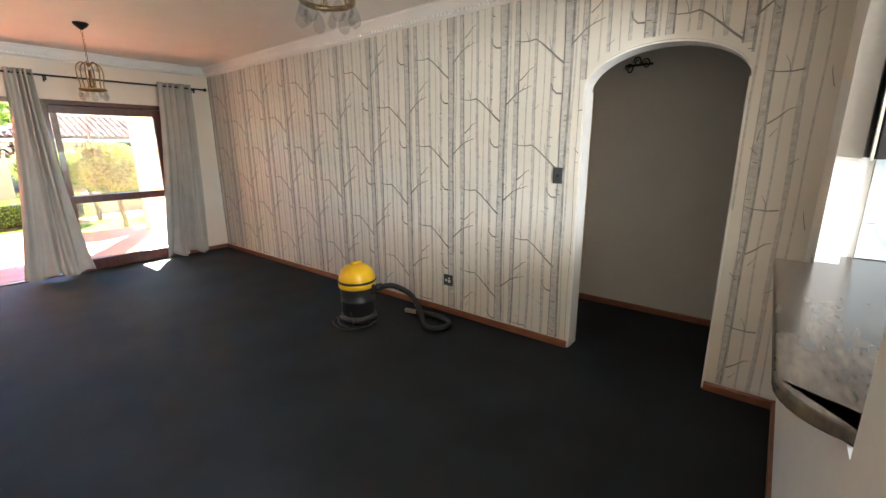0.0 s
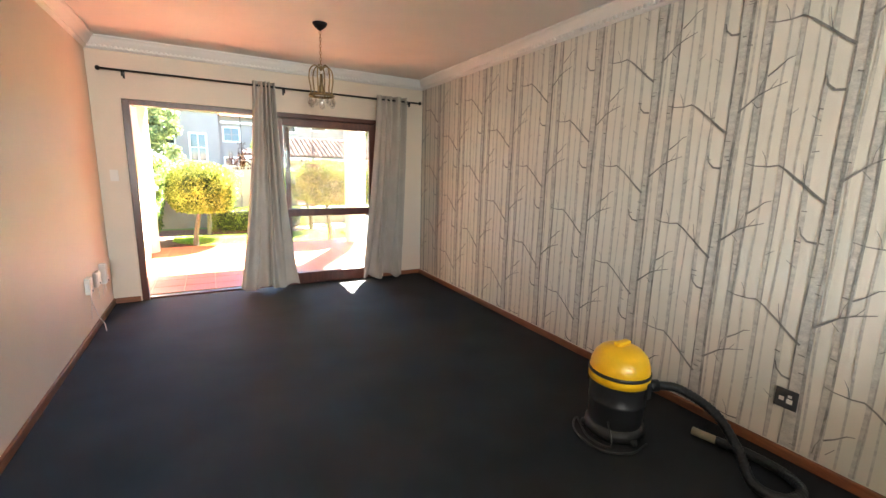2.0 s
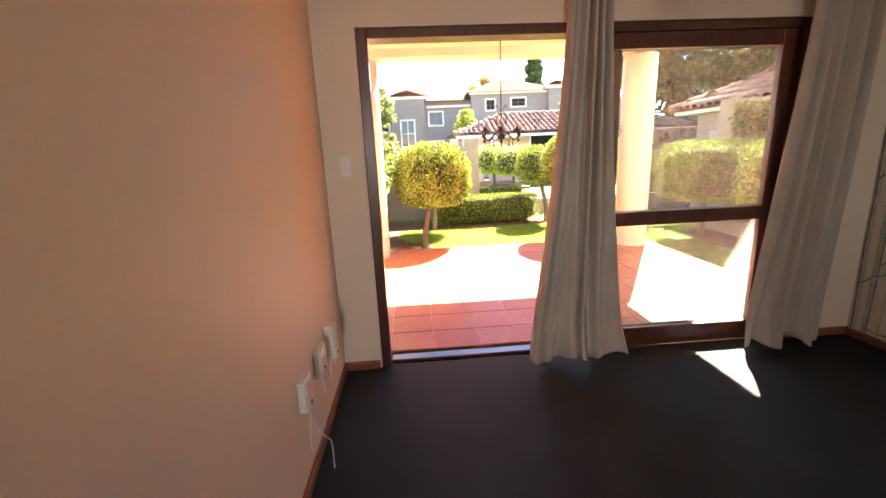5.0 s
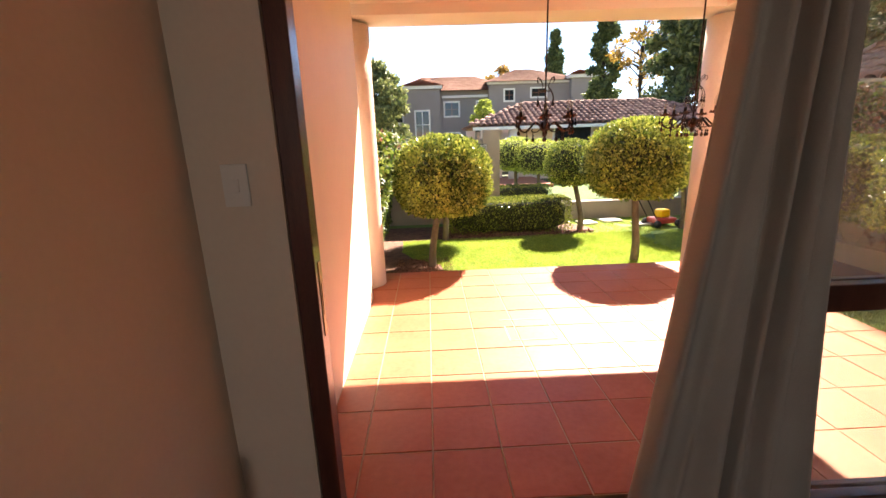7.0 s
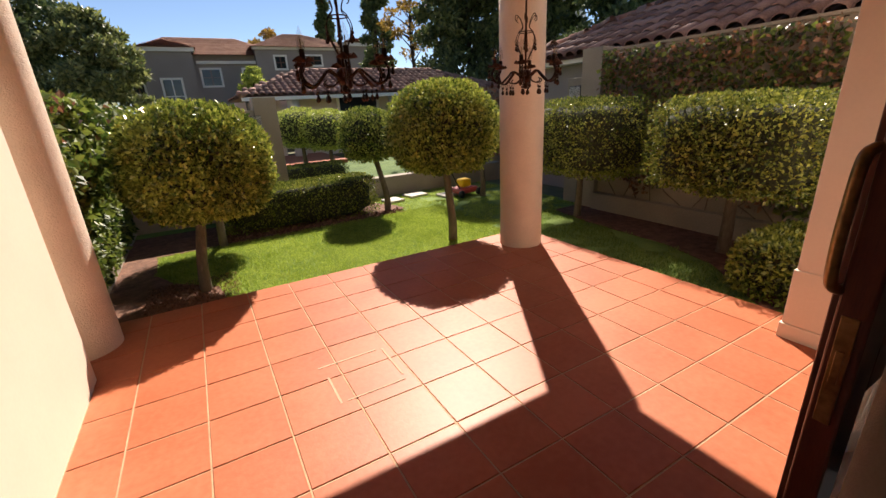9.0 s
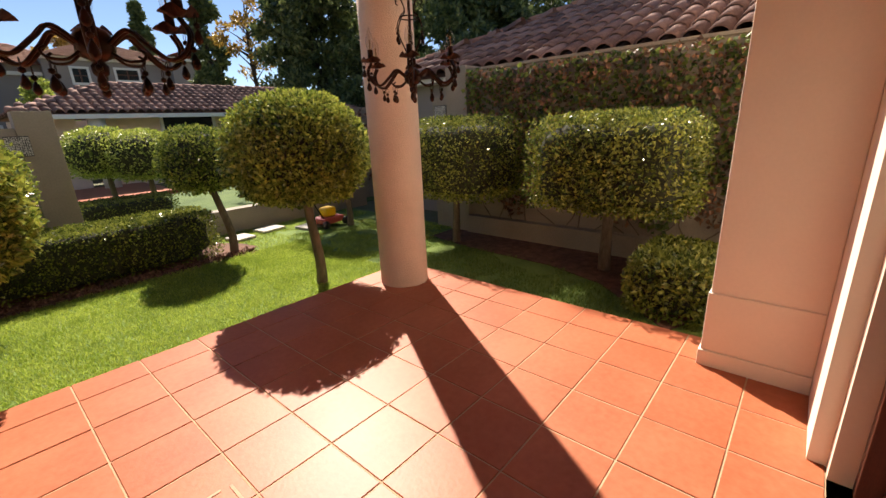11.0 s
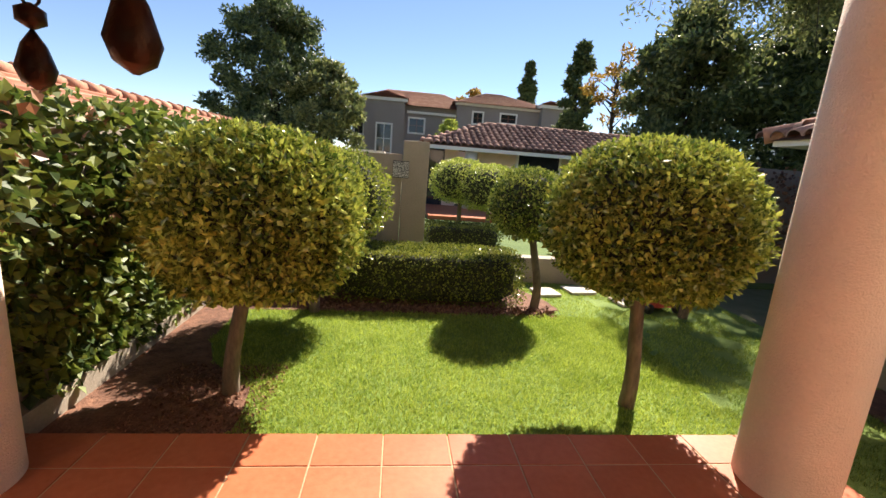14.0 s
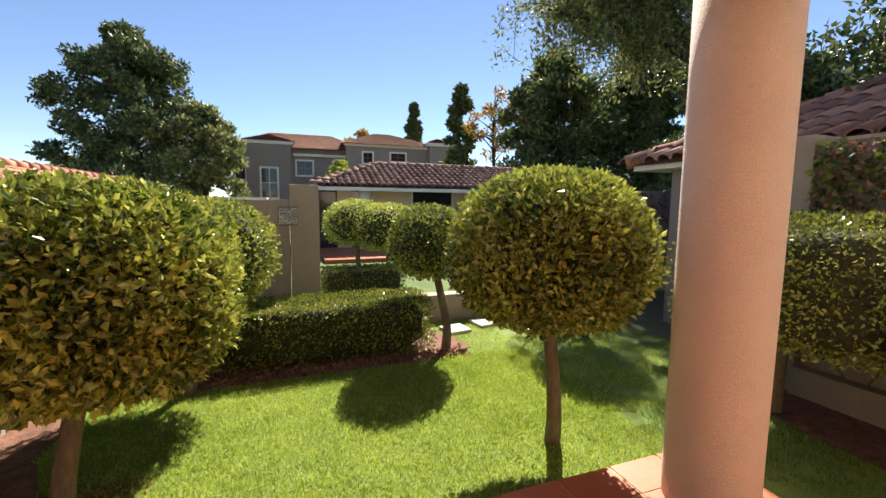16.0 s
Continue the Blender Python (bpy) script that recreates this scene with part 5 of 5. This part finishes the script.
part("pane", boxes((2.0, 2.5, 22.57, 22.58, 0, VZ)), M_DARKGL, w)
w = part("window", boxes((5.0, 5.08, 22.5, 22.62, 0.75, VZ), (6.52, 6.6, 22.5, 22.62, 0.75, VZ), (5.08, 6.52, 22.5, 22.62, 0.75, 0.82), (5.08, 6.52, 22.5, 22.62, 1.3, 1.34)), M_TRIMW, pv)
part("pane", boxes((5.08, 6.52, 22.55, 22.57, 0.8, VZ)), M_DARKGL, w)
run, up_ = 2.4, 0.9
hy = math.hypot(run, up_)
bm = bmesh.new()
for quad in ([(VX0, VY, VZ), (VX1, VY, VZ), (VX1 - run, VY + run, VZ + up_), (VX0 + run, VY + run, VZ + up_)], [(VX0, VY + 2 * run, VZ), (VX0, VY, VZ), (VX0 + run, VY + run, VZ + up_)], [(VX1, VY, VZ), (VX1, VY + 2 * run, VZ), (VX1 - run, VY + run, VZ + up_)], [(VX1, VY + 2 * run, VZ), (VX0, VY + 2 * run, VZ), (VX0 + run, VY + run, VZ + up_), (VX1 - run, VY + run, VZ + up_)]):
    bm.faces.new([bm.verts.new(q) for q in quad])
part("roof_deck", bm, M_ROOFS, pv)
roof_plane(pv, (VX0, VY, VZ), (1, 0, 0), (0, run, up_), 48, 8, 0.215, 0.32, lambda u, v: v / hy * run - 0.1 < u < VX1 - VX0 - v / hy * run, M_ROOFS, 0)
roof_plane(pv, (VX0, VY + 2 * run, VZ), (0, -1, 0), (run, 0, up_), 22, 8, 0.215, 0.32, lambda u, v: v / hy * run - 0.1 < u < 2 * run - v / hy * run, M_ROOFS, 0)
bm = bmesh.new()
for a, b in (((VX0, VY, VZ), (VX0 + run, VY + run, VZ + up_)), ((VX0 + run, VY + run, VZ + up_), (VX1 - run, VY + run, VZ + up_)), ((VX1 - run, VY + run, VZ + up_), (VX1, VY, VZ))):
    a, b = Vector(a), Vector(b)
    k = int((b - a).length / 0.36)
    for q in range(k):
        tube([a.lerp(b, q / k) + Vector((0, 0, 0.05)), a.lerp(b, (q + 1.1) / k) + Vector((0, 0, 0.035))], 0.1, 8, bm, taper=0.085)
tagged(part("ridge_tile", bm, M_ROOFS, pv, "", True), kind="stuff")
part("eave_fascia", boxes((VX0, VX1, VY - 0.02, VY + 0.02, VZ - 0.12, VZ - 0.01)), M_TRIMW, pv)

# the red roof beyond the west wall
rr_ = thing("red_roof_house", "neighbouring house with a red tiled hip roof", "house", (0, 0, 0))
LX, LY0, LY1, LZ, LR, LU = -1.75, 12.0, 28.0, 1.3, 2.25, 0.8
part("wall", boxes((-8.0, -2.1, 12.5, 27.5, -0.1, 1.28)), M_HOUSE, rr_)
bm = bmesh.new()
for quad in ([(LX, LY0, LZ), (LX, LY1, LZ), (LX - LR, LY1, LZ + LU), (LX - LR, LY0 + LR, LZ + LU)], [(LX - 2 * LR, LY0, LZ), (LX, LY0, LZ), (LX - LR, LY0 + LR, LZ + LU)], [(LX - 2 * LR, LY1, LZ), (LX - 2 * LR, LY0, LZ), (LX - LR, LY0 + LR, LZ + LU), (LX - LR, LY1, LZ + LU)]):
    bm.faces.new([bm.verts.new(q) for q in quad])
part("roof_deck", bm, M_ROOFR, rr_)
bm = bmesh.new()
for k in range(9):
    s0, s1 = k / 9, (k + 1) / 9
    x0, x1 = LX - LR * s0, LX - LR * s1
    z0, z1 = LZ + LU * s0 + 0.05, LZ + LU * s1 + 0.015
    v = [bm.verts.new(q) for q in ((x0, LY0 + LR * s0, z0), (x0, LY1, z0), (x1, LY1, z1), (x1, LY0 + LR * s1, z1), (x0, LY0 + LR * s0, z0 - 0.045), (x0, LY1, z0 - 0.045))]
    bm.faces.new((v[0], v[1], v[2], v[3])), bm.faces.new((v[4], v[5], v[1], v[0]))
tagged(part("roof_course", bm, M_ROOFR, rr_), kind="stuff")
bm = bmesh.new()
for k in range(11):
    a, b = Vector((LX, LY0, LZ + 0.06)), Vector((LX - LR, LY0 + LR, LZ + LU + 0.06))
    tube([a.lerp(b, k / 11), a.lerp(b, (k + 1.1) / 11)], 0.11, 8, bm, taper=0.09)
for k in range(32):
    tube([(LX - LR, LY0 + LR + k * 0.42, LZ + LU + 0.05), (LX - LR, LY0 + LR + (k + 1.1) * 0.42, LZ + LU + 0.03)], 0.11, 8, bm, taper=0.09)
tagged(part("ridge_tile", bm, M_ROOFR, rr_, "", True), kind="stuff")
part("capping", boxes((LX - 0.02, LX + 0.05, LY0, LY1, LZ - 0.1, LZ)), M_TRIMW, rr_)

# the two-storey house in the distance
H = thing("apartment_house", "two-storey grey plastered house with a red tiled hip roof", "house", (0, 45, -0.1))


def hip(name, x0, x1, y0, y1, z, h, ridge_in):
    bm = bmesh.new()
    ym = (y0 + y1) / 2
    a, b, c, d = (x0, y0, z), (x1, y0, z), (x1, y1, z), (x0, y1, z)
    e, f = (x0 + ridge_in, ym, z + h), (x1 - ridge_in, ym, z + h)
    for q in ((a, b, f, e), (b, c, f), (c, d, e, f), (d, a, e)):
        bm.faces.new([bm.verts.new(p) for p in q])
    deck = part(name, bm, M_ROOFR, H)
    bm = bmesh.new()
    n = 14
    for k in range(n):
        s0, s1 = k / n, (k + 1) / n
        v = [(x0 + ridge_in * s0, y0 + (ym - y0) * s0, z + h * s0 + 0.07), (x1 - ridge_in * s0, y0 + (ym - y0) * s0, z + h * s0 + 0.07), (x1 - ridge_in * s1, y0 + (ym - y0) * s1, z + h * s1 + 0.015), (x0 + ridge_in * s1, y0 + (ym - y0) * s1, z + h * s1 + 0.015)]
        bm.faces.new([bm.verts.new(p) for p in v])
    tagged(part("roof_course", bm, M_ROOFR, deck), kind="stuff")
    return deck


part("wall", boxes((-3.0, 6.0, 0.0, 7.0, 0, 6.1), (5.6, 13.0, -0.8, 8.0, 0, 6.45), (12.6, 15.4, -1.6, 3.0, 0, 6.7)), M_HOUSE, H)
part("stair_tower", boxes((-1.9, 1.3, -1.2, 2.0, 0, 6.15)), M_HOUSE, H)
part("cornice_band", boxes((-2.1, 1.5, -1.4, 2.2, 6.05, 6.3), (1.5, 6.2, -0.25, 0, 5.35, 5.55), (5.4, 13.2, -1.05, -0.8, 6.3, 6.5), (12.4, 15.6, -1.85, 3.2, 6.55, 6.8)), M_TRIMW, H, "pale cornice bands")
hip("roof", -3.5, 8.0, -0.7, 8.0, 5.9, 1.75, 3.2)
hip("roof", 5.2, 14.0, -1.3, 9.5, 6.45, 1.75, 3.6)
hip("tower_roof", -2.2, 1.6, -1.5, 2.3, 6.3, 0.75, 1.9)
hip("tower_roof", 12.3, 15.7, -1.95, 3.3, 6.8, 0.7, 1.7)
for x0, x1, z0, z1, y in ((-0.85, 0.25, 2.0, 4.2, -1.2), (1.75, 2.95, 3.85, 4.95, 0.0), (4.65, 5.35, 4.4, 4.95, 0.0), (7.0, 7.75, 4.95, 5.8, -0.8), (9.35, 10.6, 5.2, 5.85, -0.8), (-2.75, -2.1, 3.4, 4.9, 0.0), (1.75, 2.95, 0.9, 2.3, 0.0)):
    w = part("window", boxes((x0 - 0.14, x1 + 0.14, y - 0.08, y - 0.02, z1, z1 + 0.14), (x0 - 0.14, x1 + 0.14, y - 0.08, y - 0.02, z0 - 0.14, z0), (x0 - 0.14, x0, y - 0.08, y - 0.02, z0, z1), (x1, x1 + 0.14, y - 0.08, y - 0.02, z0, z1)), M_TRIMW, H)
    part("pane", boxes((x0, x1, y - 0.05, y - 0.01, z0, z1)), M_DARKGL, w)
    part("frame", boxes(((x0 + x1) / 2 - 0.04, (x0 + x1) / 2 + 0.04, y - 0.07, y - 0.05, z0, z1), (x0, x1, y - 0.068, y - 0.05, (z0 + z1) / 2 - 0.03, (z0 + z1) / 2 + 0.03)), M_WOOD if z0 > 3 else M_TRIMW, w)
tw = thing("tower_block", "pale high-rise tower far behind the trees", "building", (108, 112, -0.1))
part("wall", boxes((-6, 6, 0, 10, 0, 62)), M_FAREST, tw)
for k in range(18):
    part("balcony_band", boxes((-6.4, 6.4, -0.8, 0, 2 + k * 3.4, 3.2 + k * 3.4)), M_TRIMW, tw)


# ---- far trees ----
def tree(label, at, height, spread, base, clumps, per, leaf, material, seed, trunk=0.3, shape=1.0, droop=0.0, name="tree", bare=0, clump=(0.16, 0.3)):
    t = thing(name, label, "tree", at)
    rng = np.random.default_rng(seed)
    r = random.Random(seed)
    part("trunk", tube(arc([(0, 0, -0.1), (0.15, 0.1, height * 0.3), (-0.1, 0, height * 0.6), (0, 0, height * 0.93)], 6), trunk, 10, taper=trunk * 0.15), M_DARKBARK, t, "", True)
    allp, alln = [], []
    for k in range(clumps):
        s = r.random() ** 0.8
        z = base + (height - base) * s
        w = spread * ((1 - s) ** 0.6 if shape < 1 else math.sqrt(max(0.03, 1 - (2 * s - 0.85) ** 2 * 0.9)))
        a = r.uniform(0, 2 * math.pi)
        rad = w * math.sqrt(r.random())
        c = np.array([rad * math.cos(a), rad * math.sin(a), z])
        if k < 14 + bare:
            mid = (c[0] * 0.4, c[1] * 0.4, z - (0.25 * spread if not droop else -0.1))
            part("limb", tube(arc([(0, 0, max(0.4, z - 0.45 * spread)), mid, tuple(c)], 4), trunk * 0.28, 6, taper=trunk * 0.05), M_DARKBARK, t, "", True)
        size = spread * r.uniform(*clump)
        d = rng.normal(size=(per, 3))
        d /= np.linalg.norm(d, axis=1)[:, None]
        p = c + d * size * rng.uniform(0.35, 1.0, (per, 1)) * (1, 1, 0.7 + droop)
        p[:, 2] -= droop * rng.uniform(0, 1, per) * size
        d[:, 2] += 0.2 - droop
        allp.append(p), alln.append(d)
    leaves("crown", np.concatenate(allp), np.concatenate(alln), leaf, leaf * 0.5, material, t, 0.7, seed)
    return t


def overhanging_tree():
    """A tall feathery tree whose limbs reach over the garden and shade its east side."""
    t = thing("overhanging_tree", "tall tree with a dark leaning limb and fine drooping foliage", "tree", (16.6, 20.6, -0.1))
    r, rng = random.Random(77), np.random.default_rng(77)
    part("trunk", tube(arc([(0, 0, -0.1), (0.1, 0, 4), (-0.1, 0.1, 8), (0.2, 0, 13.5)], 8), 0.42, 12, taper=0.12), M_DARKBARK, t, "", True)
    allp, alln = [], []
    # limbs: root height, bend, tip, then how many sprays hang from each and how wide they spread
    for root, bend, tip, count, wide in (
        (6.6, (-3.2, 0.4, 7.7), (-7.4, 0.3, 7.9), 60, 1.25), (7.2, (-2.5, 0.9, 8.5), (-5.2, 1.0, 8.8), 44, 1.3), (7.0, (-2.2, 0.3, 8.6), (-5.8, 0.4, 10.0), 50, 1.5), (8.0, (-2.4, 0.6, 10.6), (-6.2, 1.0, 11.4), 55, 1.6),
        (8.6, (-3.0, -1.7, 11.0), (-5.9, -3.3, 11.9), 60, 1.4), (8.2, (-2.6, -1.0, 10.8), (-5.6, -2.0, 11.8), 55, 1.6), (9.0, (-1.6, 1.6, 11.6), (-3.6, 2.8, 12.4), 26, 1.5),
        (6.4, (-1.4, 0.5, 8.0), (-3.0, 0.8, 9.6), 20, 1.2), (10.0, (0.6, 1.5, 12.0), (1.5, 3.0, 13.4), 22, 1.6), (9.5, (1.4, -0.6, 11.5), (3.4, -1.0, 12.6), 22, 1.6)):
        line = arc([(0, 0, root), bend, tip], 10)
        part("limb", tube(line, 0.2, 9, taper=0.05), M_DARKBARK, t, "", True)
        for k in range(count):
            p = line[int(len(line) * r.uniform(0.45, 0.999))]
            e = p + Vector((r.gauss(0, wide * 0.55), r.gauss(0, wide * 0.6), r.gauss(-0.1, 0.5)))
            end = e + Vector((r.uniform(-0.2, 0.2), r.uniform(-0.2, 0.2), -r.uniform(0.4, 1.7)))
            twig = arc([p, (p + e) / 2 + Vector((0, 0, 0.25)), e, end], 5)
            if k < 14:
                part("branchlet", tube(twig, 0.028, 5, taper=0.008), M_DARKBARK, t, "", True)
            q = np.array([twig[int(len(twig) * u)][:] for u in rng.uniform(0.3, 0.999, 130)])
            allp.append(q + rng.normal(size=(130, 3)) * (0.17, 0.17, 0.12))
            dn = rng.normal(size=(130, 3)) * 0.4
            dn[:, 2] -= 0.7
            alln.append(dn)
    leaves("crown", np.concatenate(allp), np.concatenate(alln), 0.19, 0.075, M_TREE2, t, 0.8, 77)
    return t


tree("tall dark evergreen tree behind the west houses", (-7.3, 38, -0.1), 11.0, 4.1, 1.0, 240, 190, 0.27, M_TREE, 51, 0.4, clump=(0.1, 0.2))
tree("smaller olive-green tree beside the grey house", (-3.4, 35, -0.1), 6.6, 2.3, 0.6, 90, 170, 0.28, M_TREE2, 52, 0.2)
tree("narrow dark cypress beyond the roofs", (18.9, 70, -0.1), 16.2, 1.7, 8, 60, 120, 0.5, M_TREE, 53, 0.3, 0.5)
tree("dark conifer behind the grey house", (13.2, 38, -0.1), 10.3, 1.4, 3, 60, 130, 0.35, M_TREE, 54, 0.25, 0.5)
tree("half-bare autumn tree with yellow leaves", (14.0, 34, -0.1), 9.4, 2.0, 4.5, 26, 60, 0.26, M_AUTUMN, 55, 0.2, bare=30)
tree("dense dark evergreen beside the boundary", (14.5, 28, -0.1), 9.0, 3.0, 0.8, 120, 190, 0.32, M_TREE, 56, 0.3)
tree("dense dark evergreen beside the boundary", (19.5, 27, -0.1), 10.0, 3.6, 0.6, 140, 190, 0.34, M_TREE, 57, 0.3)
tree("dense dark evergreen over the low roof", (17.0, 19, -0.1), 7.0, 3.0, 0.6, 120, 200, 0.26, M_TREE, 58, 0.3)
overhanging_tree()
tree("dense dark evergreen over the low roof", (21.0, 15.5, -0.1), 9.5, 4.2, 0.6, 130, 190, 0.3, M_TREE, 60, 0.35)
tree("leafy green tree over the boundary", (17.5, 12.0, -0.1), 7.5, 2.8, 1.5, 90, 170, 0.26, M_TREE2, 61, 0.3)
tree("small green tree beside the house wall", (4.6, 40, -0.1), 4.6, 1.3, 0.8, 40, 120, 0.24, M_BUSH, 62, 0.15)
tree("distant tree beyond the red roof", (-15.5, 60, -0.1), 6.5, 3.0, 1.0, 50, 100, 0.5, M_TREE, 63, 0.3)
tree("distant tree beyond the red roof", (-19.5, 62, -0.1), 5.8, 2.6, 1.0, 40, 100, 0.5, M_TREE2, 64, 0.3)
tree("tree tops behind the grey house", (9.0, 58, -0.1), 9.6, 2.2, 5.0, 40, 100, 0.4, M_AUTUMN, 65, 0.3)

# ---- patio tiles, last ----
patio = bpy.data.objects["patio_slab"]
T = 0.333
me_cache = {}


def tile(x0, x1, y0, y1):
    w, d = round(x1 - x0, 3), round(y1 - y0, 3)
    if w < 0.03 or d < 0.03:
        return
    if (w, d) not in me_cache:
        b = boxes((-w / 2, w / 2, -d / 2, d / 2, -0.012, 0.0))
        bmesh.ops.bevel(b, geom=[e for e in b.edges if all(v.co.z > -0.001 for v in e.verts)], offset=0.0025, segments=1, affect="EDGES")
        m = bpy.data.meshes.new("tile")
        b.to_mesh(m)
        b.free()
        m.materials.append(M_TERRA)
        me_cache[(w, d)] = m
    ob = new("tile", me_cache[(w, d)])
    ob.parent = patio
    ob.matrix_world = pose((x0 + x1) / 2, (y0 + y1) / 2, 0.0 + random.uniform(-0.0008, 0.0008), random.uniform(-0.1, 0.1), random.uniform(-0.1, 0.1), 0)


for i in range(-3, 12):
    for j in range(-5, 7):
        x0, y0 = 0.371 + (i - 1) * T, 8.403 + j * T
        xa, xb = max(x0 + 0.0035, -0.95 if y0 > 9.4 else -0.505), min(x0 + T - 0.0035, PX1)
        ya, yb = max(y0 + 0.0035, 7.105), min(y0 + T - 0.0035, PY1 + 0.012)
        if xb - xa > 0.03 and yb - ya > 0.03:
            tile(xa, xb, ya, yb)

stain = thing("mat_outline", "pale chalky outline of a removed mat on terracotta tiles", "stain", (0, 0, 0))
for x0, x1, y0, y1 in ((0.6, 0.95, 8.86, 8.872), (0.98, 0.992, 8.55, 8.86), (0.62, 0.632, 8.5, 8.75), (0.66, 0.98, 8.5, 8.508)):
    part("stain_line", boxes((x0, x1, y0, y1, 0.0, 0.0022)), M_LINE, stain)
